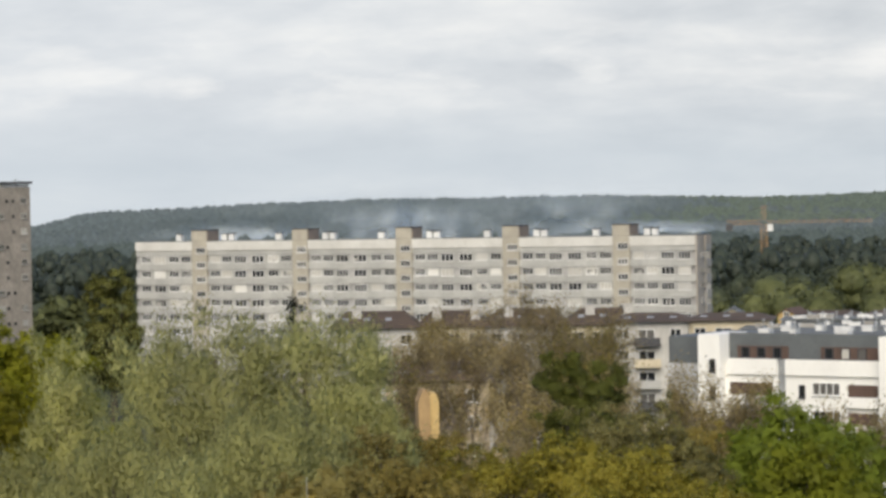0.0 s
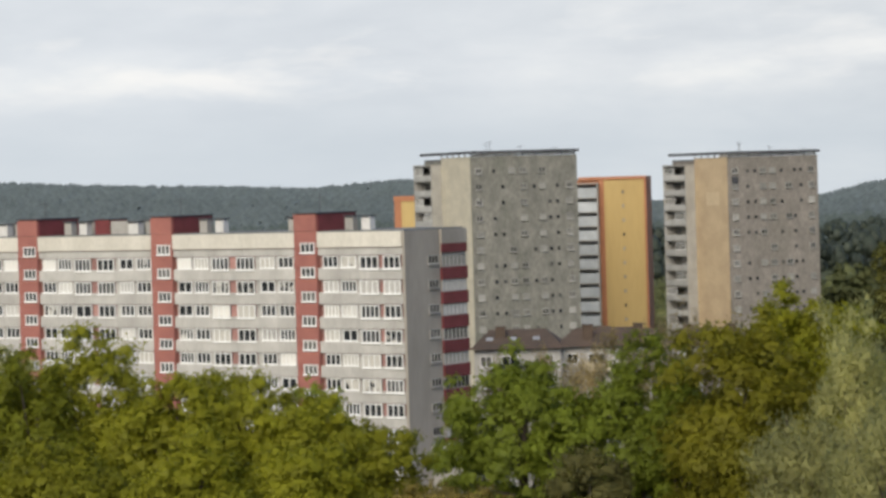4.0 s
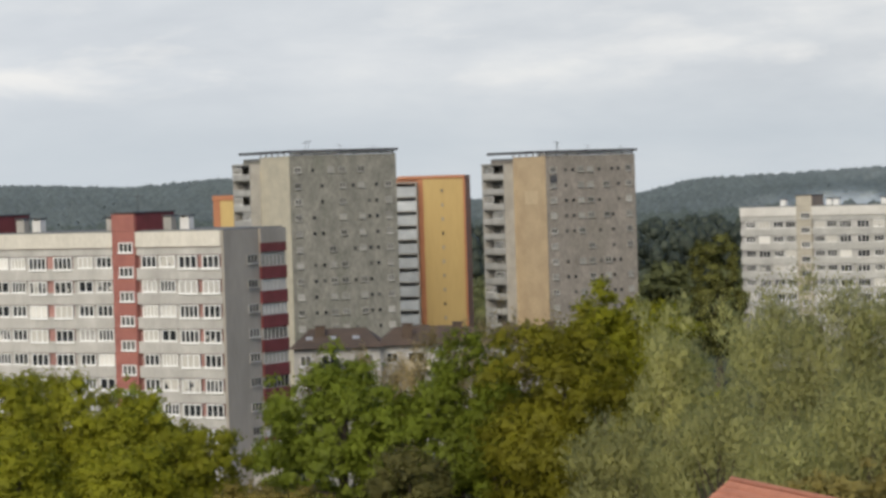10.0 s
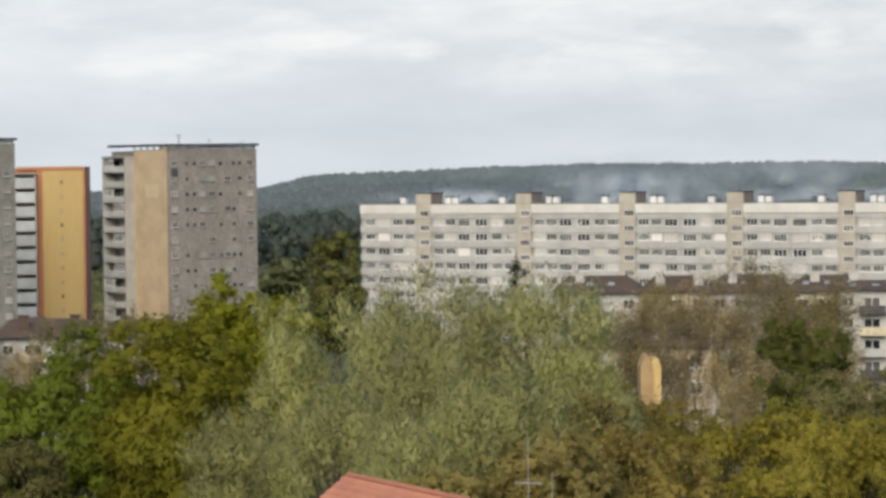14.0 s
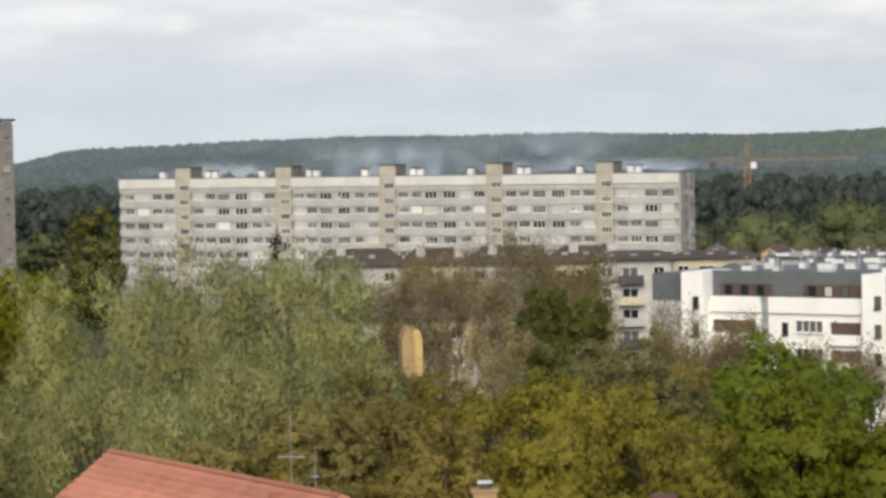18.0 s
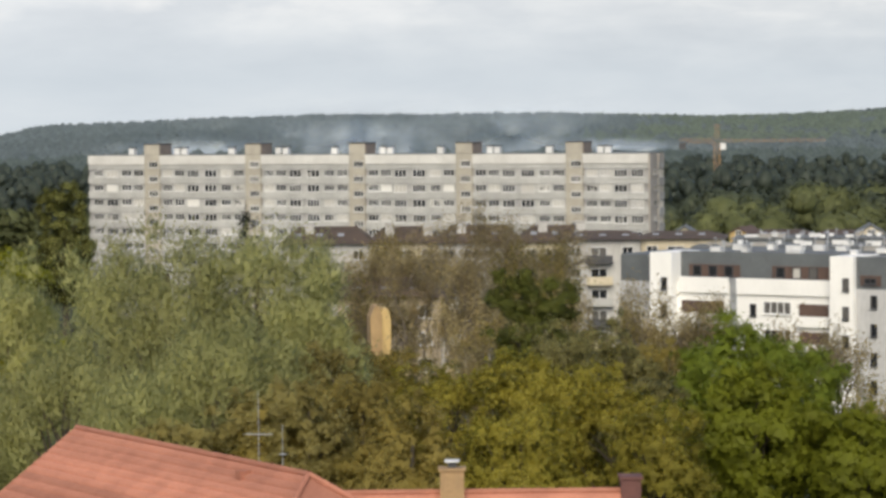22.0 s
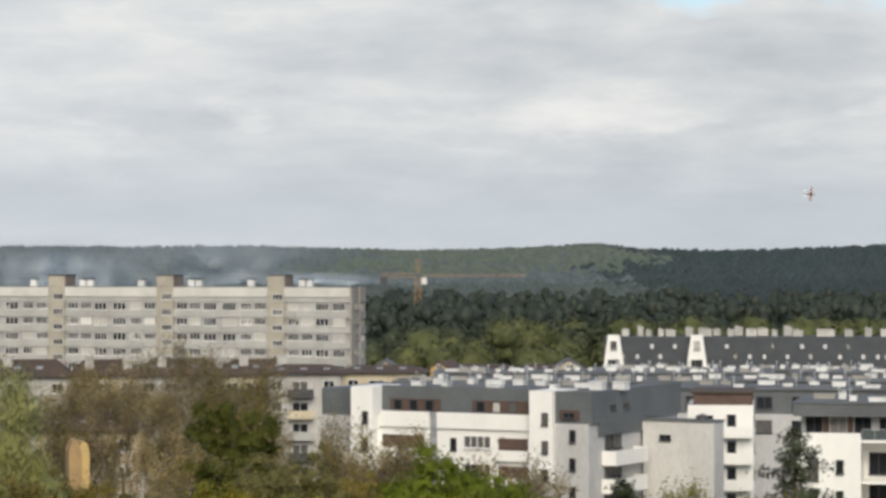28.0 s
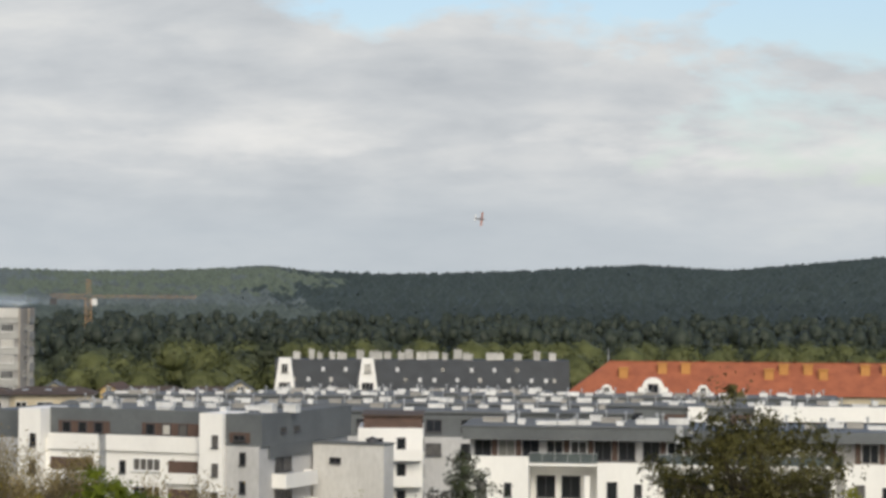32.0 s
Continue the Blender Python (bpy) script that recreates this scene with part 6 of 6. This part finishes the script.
oak(18.85, 204, -5.25, 2.7, 84, leaf=LEAF_OAK, label="low yellow-green tree beside white flats", name="small_tree", leaves=7000, clear=0.1)
oak(28.0, 212, -4.7, 4.0, 83, leaf=LEAF_OAK, label="low yellow-green tree before the flats", name="small_tree", leaves=7000, clear=0.1)
oak(-0.5, 520, -1.35, 5.2, 90, leaf=LEAF_FRESH, label="broad green tree beside the pale block", name="far_tree", leaves=9000, size=0.6, clear=0.1)
oak(-1.5, 540, -1.9, 5.5, 91, leaf=LEAF_FAR, label="green tree beside the pale block", name="far_tree", leaves=5000, size=0.7, clear=0.1)


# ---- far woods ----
def woods(name, label, leaf, az0, az1, d0, d1, count, tall, radius, quads, size, seed, keep=None, lobes=0, squash=1.0):
    """Many far crowns joined: each a heap of coarse leaf sprays on the ground."""
    r = np.random.default_rng(seed)
    az = r.uniform(az0, az1, count)
    d = np.sqrt(r.uniform(d0 ** 2, d1 ** 2, count))
    if keep is not None:
        ok = keep(az, d)
        az, d = az[ok], d[ok]
    n = len(az)
    base = np.stack([d * np.sin(np.radians(az)), d * np.cos(np.radians(az)), ground_z(az, d)], -1)
    t = tall * r.uniform(0.68, 1.22, n)
    rad = radius * r.uniform(0.7, 1.25, n)
    p = r.normal(0, 1, (n, max(quads, 1), 3))
    p /= np.linalg.norm(p, axis=2, keepdims=True)
    p[:, :, 2] = np.abs(p[:, :, 2]) * 1.3 - 0.5
    c = base[:, None, :] + p * rad[:, None, None] * np.array([1, 1, 0.9]) * r.uniform(0.8, 1.15, (n, max(quads, 1), 1))
    c[:, :, 2] += (t - rad * 0.7)[:, None]
    hearts = base + np.stack([np.zeros(n), np.zeros(n), t - rad * 0.75], -1)
    if lobes:
        o = r.normal(0, 1, (n, lobes, 3))
        o /= np.linalg.norm(o, axis=2, keepdims=True)
        o[:, :, 2] = np.abs(o[:, :, 2]) * 0.9 - 0.35
        o[:, 0] = 0
        spots = hearts[:, None, :] + o * rad[:, None, None] * 0.55
        big = np.where(np.arange(lobes) == 0, 0.66, 0.34)[None] * rad[:, None] * r.uniform(0.8, 1.2, (n, lobes))
        heart = balls(spots.reshape(-1, 3), big.ravel(), squash, seed)
    else:
        heart = domes(hearts, rad, seed)
    v, f, nn = joined(sprays(c.reshape(-1, 3), p.reshape(-1, 3), size, 0.4), heart) if quads else heart
    return tagged(loose(name, v, f, leaf, None, nn), label, "woods", kind="stuff")


def clearing(az, d):
    """Stands of broadleaf trees, with gaps to the pines behind."""
    return np.sin(az * 2.1 + 0.4) + 0.8 * np.sin(az * 5.3 + d * 0.02) + 0.5 * np.sin(d * 0.06) > -0.35 - (660 - d) * 0.006


woods("near_woods", "yellow-green broadleaf wood behind the houses", LEAF_FAR, 10.5, 33, 545, 660, 330, 13.8, 4.6, 240, 0.4, 3, clearing, lobes=3)
woods("near_woods", "dull green mixed wood behind the houses", LEAF_MIXED, 10.5, 33, 620, 800, 420, 14.5, 4.0, 150, 0.48, 13, lobes=3)
woods("near_woods", "green broadleaf wood beside the pale block", LEAF_FAR, -6, 1.0, 600, 760, 170, 12.5, 4.6, 260, 0.45, 4, lobes=3)
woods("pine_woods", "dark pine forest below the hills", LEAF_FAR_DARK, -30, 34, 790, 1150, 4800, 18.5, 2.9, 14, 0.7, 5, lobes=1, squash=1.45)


def ragged(az, d):
    """A stand's border wavers and its trees mix with the next stand's."""
    return 1.0 * np.sin(d * 0.004) + 0.5 * np.sin(az * 937.1 + d * 12.7)


def east_side(az, d):
    return az + ragged(az, d) > 17.3 - 1.2 * smooth(2300, 3000, d)


def sunny(az, d):
    return (np.abs(az - 14.2 + ragged(az, d)) < 3.2) & (d > 1900) & (np.sin(d * 0.011 + az * 1.7) + np.sin(az * 611.3 + d * 7.7) > -0.9)


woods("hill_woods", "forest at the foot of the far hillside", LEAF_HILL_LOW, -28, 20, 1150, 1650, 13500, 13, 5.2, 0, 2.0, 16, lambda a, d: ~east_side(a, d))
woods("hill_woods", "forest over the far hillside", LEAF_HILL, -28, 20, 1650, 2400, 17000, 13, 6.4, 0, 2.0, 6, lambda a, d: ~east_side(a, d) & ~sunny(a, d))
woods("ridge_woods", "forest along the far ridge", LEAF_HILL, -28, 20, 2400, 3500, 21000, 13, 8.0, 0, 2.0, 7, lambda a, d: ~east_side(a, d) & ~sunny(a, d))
woods("green_woods", "ridge forest in a sunlit green tone", LEAF_HILL_GREEN, 9, 20, 1900, 3500, 12000, 13, 7.2, 0, 2.0, 8, lambda a, d: sunny(a, d) & ~east_side(a, d))
woods("dark_woods", "dark forest below the eastern hills", LEAF_HILL_DARK, 14, 36, 1150, 1700, 9000, 13, 4.6, 0, 2.0, 19, east_side)
woods("dark_woods", "dark forest over the eastern hills", LEAF_HILL_DARK, 14, 36, 1700, 3500, 18000, 13, 7.6, 0, 2.0, 9, east_side)


# ---- the near tiled roofs ----
def tile_courses(b, x0, x1, run, rise, z_top, pitch_len, y_sign, hip=0.0, name="tile_course"):
    """Overlapping courses of wavy tiles down one slope, from the ridge at z_top; hip: how far the end draws back."""
    n = int(pitch_len / 0.42)
    for k in range(n):
        t0, t1 = k / n, (k + 1.12) / n
        a, e = x0, x1 + hip * (t0 + t1) / 2
        cols = int((e - a) / 0.15)
        xs = np.linspace(a, e, cols + 1)
        wave = 0.02 * np.cos((xs - a) / 0.3 * math.tau)
        rows = []
        for t, lift in ((t0, -0.04), (t1, 0.13), (t1, -0.04)):
            rows.append(np.stack([xs, np.full_like(xs, y_sign * run * t), z_top - rise * t + lift + wave], -1))
        v = np.concatenate(rows)
        m = cols + 1
        i = np.arange(cols)
        f = np.concatenate([np.stack([r * m + i, (r + 1) * m + i, (r + 1) * m + i + 1, r * m + i + 1], -1) for r in range(2)])
        o = loose(name, v, f, TERRACOTTA, b)


def near_house():
    b = thing("house", -0.66, 130.0, 15.6, -64.2, "house under a faded terracotta tile roof below the trees", "house")
    L, half, rise, h = 21.0, 6.4, 4.5, 10.1
    part("wall", boxes((0.3, L + 3.5, -half + 0.7, half - 0.7, 0, h - rise - 0.1)), CREAM_RENDER, b)
    bm = bmesh.new()
    gable_prism(bm, 0.0, L + 5.0, -half, half, h - rise - 0.05, h - 0.06, 0.0, 5.0)
    part("roof", bm, TERRACOTTA, b, "terracotta roof body")
    tile_courses(b, 0.0, L, half, rise, h, math.hypot(half, rise), -1, hip=4.8)
    bm = bmesh.new()
    tube(bm, (-0.05, 0, h + 0.02), (L, 0, h + 0.02), 0.13, 0.13, 8)
    part("ridge", bm, TERRACOTTA, b, "rounded ridge tiles")
    for s in (-1, 1):
        bm = bmesh.new()
        tube(bm, (L, 0, h + 0.02), (L + 5.0, s * half, h - rise + 0.02), 0.12, 0.12, 8)
        part("hip_ridge", bm, TERRACOTTA, b)
        bm = bmesh.new()
        tube(bm, (-0.06, 0, h - 0.02), (-0.06, s * half, h - rise - 0.02), 0.09, 0.09, 6)
        part("verge", bm, TERRACOTTA, b)
    o = part("roof_window", boxes((-0.5, 0.5, -0.1, 0.02, 0, 1.2), (-0.58, 0.58, -0.16, -0.101, 1.1, 1.3)), METAL_GREY, b, "grey metal roof window")
    o.location, o.rotation_euler = (13.5, -3.3, h - 2.75), (radians(-50), 0, 0)
    part("patch", boxes((16.6, 17.0, -0.9, -0.4, h - 0.55, h - 0.2)), TERRACOTTA, b)
    return b


near_house()


def mast_aerial(x, y, z, tall, bar, label):
    t = thing("aerial", x, y, z, -20, label, "aerial")
    bm = bmesh.new()
    tube(bm, (0, 0, 0), (0, 0, tall), 0.02, 0.014)
    part("mast", bm, METAL_GREY, t)
    bm = bmesh.new()
    tube(bm, (-bar, 0, tall * 0.42), (bar, 0, tall * 0.42), 0.024, 0.024)
    for k in range(7):
        q = -bar + k * bar / 3
        tube(bm, (q, -0.25, tall * 0.42), (q, 0.25, tall * 0.42), 0.012, 0.012, 4)
    part("crossbar", bm, METAL_GREY, t)


mast_aerial(6.75, 115.0, 25.65, 3.0, 0.55, "thin grey roof aerial with a crossbar")
mast_aerial(7.6, 113.2, 25.4, 2.1, 0.12, "slim grey mast on the tiled roof")


DARK_BRICK = material("dark red brick", (0.14, 0.06, 0.05), (0.10, 0.045, 0.04), scale=1.5, fine=8)
CHIMNEY_TAN = material("tan chimney render", (0.36, 0.24, 0.12), (0.28, 0.19, 0.10), scale=1.5, fine=8)


def second_house():
    b = thing("house", 9.6, 112.0, 15.6, -7.0, "house under a red tile roof with two chimneys", "house")
    L, half, rise, h = 12.0, 5.5, 3.6, 9.2
    part("wall", boxes((0.4, L - 0.3, -half + 0.6, half - 0.6, 0, h - rise - 0.1)), CREAM_RENDER, b)
    bm = bmesh.new()
    gable_prism(bm, -1.0, L, -half, half, h - rise - 0.05, h - 0.06, 0, 0.5)
    part("roof", bm, TERRACOTTA, b, "red tile roof body")
    tile_courses(b, -1.0, L - 0.5, half, rise, h, math.hypot(half, rise), -1, hip=0.5)
    bm = bmesh.new()
    tube(bm, (-1.0, 0, h + 0.02), (L - 0.5, 0, h + 0.02), 0.12, 0.12, 8)
    part("ridge", bm, TERRACOTTA, b, "rounded ridge tiles")
    c = part("chimney", boxes((4.2, 5.15, -0.8, 0.1, h - 1.2, h + 0.95), (4.13, 5.22, -0.87, 0.17, h + 0.953, h + 1.05)), CHIMNEY_TAN, b, "tan rendered chimney")
    part("flue", boxes((4.5, 4.85, -0.55, -0.15, h + 1.053, h + 1.28)), METAL_DARK, c, "dark flue under a pale cap")
    part("cap", boxes((4.38, 4.98, -0.68, -0.02, h + 1.283, h + 1.34)), WHITE_METAL, c, "pale metal cap")
    part("chimney", boxes((11.4, 12.2, -0.5, 0.5, h - 1.4, h + 0.5), (11.33, 12.27, -0.57, 0.57, h + 0.503, h + 0.62)), DARK_BRICK, b, "dark red brick chimney")


second_house()


# ---- tower crane far behind ----
def lattice(bm, a, b, w, bays):
    """A square lattice boom from a to b."""
    a, b = Vector(a), Vector(b)
    d = (b - a).normalized()
    u = Vector((0, 0, 1)) if abs(d.z) < 0.9 else Vector((1, 0, 0))
    v = d.cross(u).normalized()
    u = v.cross(d).normalized()
    corners = [(u + v) * w / 2, (u - v) * w / 2, (-u - v) * w / 2, (-u + v) * w / 2]
    for c in corners:
        tube(bm, a + c, b + c, w * 0.075, w * 0.075, 4)
    for k in range(bays):
        p, q = a + (b - a) * (k / bays), a + (b - a) * ((k + 1) / bays)
        for i in range(4):
            tube(bm, p + corners[i], q + corners[(i + 1) % 4], w * 0.04, w * 0.04, 4)
            tube(bm, q + corners[i], q + corners[(i + 1) % 4], w * 0.035, w * 0.035, 4)


def tower_crane():
    x, y, z = spot(12.7, 900)
    t = thing("tower_crane", x, y, z, -12, "orange tower crane standing behind the woods", "crane")
    h = height(-0.68, 900) - z
    top = height(-0.3, 900) - z
    bm = bmesh.new()
    lattice(bm, (0, 0, 0), (0, 0, h), 1.9, 14)
    part("mast", bm, CRANE_PAINT, t)
    bm = bmesh.new()
    lattice(bm, (0, 0, h + 1.0), (0, 0, top), 1.2, 4)
    part("tower_head", bm, CRANE_PAINT, t)
    bm = bmesh.new()
    lattice(bm, (1.1, 0, h + 0.6), (34, 0, h + 0.6), 0.75, 24)
    part("jib", bm, CRANE_PAINT, t)
    bm = bmesh.new()
    lattice(bm, (-12, 0, h + 0.6), (-1.1, 0, h + 0.6), 1.2, 7)
    part("counter_jib", bm, CRANE_PAINT, t)
    part("counterweight", boxes((-12, -9.8, -0.9, 0.9, h - 2.0, h + 0.1)), METAL_DARK, t)
    part("cab", boxes((0.98, 2.8, -0.9, 0.9, h - 2.2, h - 0.1)), WHITE_METAL, t, "white driver's cab")
    bm = bmesh.new()
    tube(bm, (0, 0, top - 0.3), (26, 0, h + 1.2), 0.07, 0.07, 4)
    tube(bm, (0, 0, top - 0.3), (-12, 0, h + 1.2), 0.07, 0.07, 4)
    part("tie_bar", bm, METAL_DARK, t)


tower_crane()


# ---- light aeroplane over the hills ----
def aeroplane():
    az, d, el = 20.6, 2500.0, 0.98
    x, y = at(az, d)
    t = thing("aeroplane", x, y, height(el, d), 0, "small grey and red single-engined aeroplane banking over the hills", "aeroplane")
    t.matrix_basis = pose(x, y, height(el, d), 80, 6, -21)
    bm = bmesh.new()
    profile = ((-4.9, 0.12), (-3.0, 0.42), (-0.5, 0.75), (2.0, 0.8), (3.6, 0.62), (4.2, 0.25))
    for (p, r0), (q, r1) in zip(profile, profile[1:]):
        tube(bm, (p, 0, 0), (q, 0, 0), r0, r1, 10)
    part("fuselage", bm, AIR_GREY, t, "dark grey fuselage")
    for s in (-1, 1):
        bm = bmesh.new()
        v = [bm.verts.new(p) for p in ((0.2, s * 0.4, -0.2), (2.3, s * 0.4, -0.2), (2.0, s * 6.4, 0.35), (0.5, s * 6.4, 0.35), (0.3, s * 0.4, 0.1), (2.2, s * 0.4, 0.1), (1.9, s * 6.4, 0.5), (0.6, s * 6.4, 0.5))]
        for f in ((0, 1, 2, 3), (7, 6, 5, 4), (0, 4, 5, 1), (1, 5, 6, 2), (2, 6, 7, 3), (3, 7, 4, 0)):
            bm.faces.new([v[i] for i in f])
        part("wing", bm, AIR_RED, t, "reddish wing")
        part("tailplane", boxes((-4.8, -3.7, min(s * 0.2, s * 2.6), max(s * 0.2, s * 2.6), 0.1, 0.22)), WHITE_METAL, t)
    part("fin", boxes((-5.0, -3.7, -0.08, 0.08, 0.2, 1.9)), AIR_RED, t, "reddish tail fin")
    bm = bmesh.new()
    bmesh.ops.create_uvsphere(bm, u_segments=10, v_segments=6, radius=0.7)
    for v in bm.verts:
        v.co.x = v.co.x * 1.6 + 0.9
        v.co.z += 0.6
    part("canopy", bm, PANE_DARK, t, "dark cockpit canopy")
    part("propeller", boxes((4.22, 4.3, -1.4, 1.4, -0.1, 0.1)), METAL_DARK, t)


AIR_GREY = material("grey aircraft paint", (0.16, 0.14, 0.14), (0.12, 0.11, 0.11), rough=0.5)
AIR_RED = material("faded red paint", (0.34, 0.14, 0.10), (0.28, 0.11, 0.08), rough=0.5)
aeroplane()


# ---- smoke of a fire behind the pale block ----
def smoke_material():
    m = bpy.data.materials.new("thin smoke")
    m.use_nodes = True
    t = m.node_tree
    t.nodes.clear()
    tc = t.nodes.new("ShaderNodeTexCoord")
    sep = t.nodes.new("ShaderNodeSeparateXYZ")
    t.links.new(tc.outputs["Generated"], sep.inputs[0])
    n = t.nodes.new("ShaderNodeTexNoise")
    n.inputs["Scale"].default_value, n.inputs["Detail"].default_value, n.inputs["Distortion"].default_value = 1.0, 4, 0.5
    mp = t.nodes.new("ShaderNodeMapping")
    mp.inputs["Scale"].default_value = (3.4, 0.0, 1.5)
    t.links.new(tc.outputs["Generated"], mp.inputs[0])
    t.links.new(mp.outputs[0], n.inputs["Vector"])

    def calc(op, a, b):
        k = t.nodes.new("ShaderNodeMath")
        k.operation, k.use_clamp = op, True
        for socket, value in ((k.inputs[0], a), (k.inputs[1], b)):
            if isinstance(value, float):
                socket.default_value = value
            else:
                t.links.new(value, socket)
        return k.outputs[0]

    def hump(source):
        r = t.nodes.new("ShaderNodeValToRGB")
        e = r.color_ramp.elements
        e[0].position, e[0].color, e[1].position, e[1].color = 0.0, (0, 0, 0, 1), 1.0, (0, 0, 0, 1)
        q = e.new(0.5)
        q.color = (1, 1, 1, 1)
        r.color_ramp.interpolation = "EASE"
        t.links.new(source, r.inputs[0])
        return r.outputs[0]

    rise = t.nodes.new("ShaderNodeValToRGB")
    e = rise.color_ramp.elements
    e[0].position, e[0].color, e[1].position, e[1].color = 0.25, (0.76, 0.76, 0.76, 1), 1.0, (0, 0, 0, 1)
    t.links.new(sep.outputs["Z"], rise.inputs[0])
    soft = t.nodes.new("ShaderNodeMapRange")
    soft.inputs[1].default_value, soft.inputs[2].default_value = 0.1, 0.8
    t.links.new(n.outputs["Fac"], soft.inputs[0])
    amount = calc("MULTIPLY", calc("MULTIPLY", hump(sep.outputs["X"]), rise.outputs[0]), soft.outputs[0])
    d = t.nodes.new("ShaderNodeBsdfDiffuse")
    d.inputs[0].default_value = (0.57, 0.64, 0.71, 1)
    clear_part = t.nodes.new("ShaderNodeBsdfTransparent")
    mx = t.nodes.new("ShaderNodeMixShader")
    t.links.new(amount, mx.inputs[0])
    t.links.new(clear_part.outputs[0], mx.inputs[1])
    t.links.new(d.outputs[0], mx.inputs[2])
    o = t.nodes.new("ShaderNodeOutputMaterial")
    t.links.new(mx.outputs[0], o.inputs[0])
    return m


SMOKE = smoke_material()


def smoke_plume(az0, az1, d, low, top, seed):
    """One drifting veil of smoke, billowing in depth."""
    r = np.random.default_rng(seed)
    nx, nz = 24, 10
    rows = []
    for j in range(nz + 1):
        for i in range(nx + 1):
            az = az0 + (az1 - az0) * i / nx + 0.25 * j / nz
            dd = d + 35 * math.sin(i * 0.7 + seed) + 20 * math.sin(j * 0.9 + seed * 2)
            x, y = at(az, dd)
            rows.append((x, y, height(low + (top - low) * j / nz, d)))
    i, j = np.meshgrid(np.arange(nx), np.arange(nz), indexing="ij")
    a = (j * (nx + 1) + i).ravel()
    f = np.stack([a, a + 1, a + nx + 2, a + nx + 1], -1)
    ob = loose("smoke", np.array(rows), f, SMOKE)
    ob.visible_shadow = False
    tagged(ob, "thin blue-grey smoke drifting over the wooded hill", "smoke", kind="stuff")


for k, (a0, a1, d, lo, hi) in enumerate(((2.5, 7.5, 1500, -1.2, 0.1), (3.6, 7.0, 1420, -1.4, 0.25), (6.0, 11.6, 1600, -1.2, 0.12), (5.8, 11.2, 1450, -1.4, 0.3), (9.0, 12.6, 1400, -1.0, -0.45), (-0.5, 5.0, 1700, -1.2, 0.0))):
    smoke_plume(a0, a1, d, lo, hi, 3 + k)
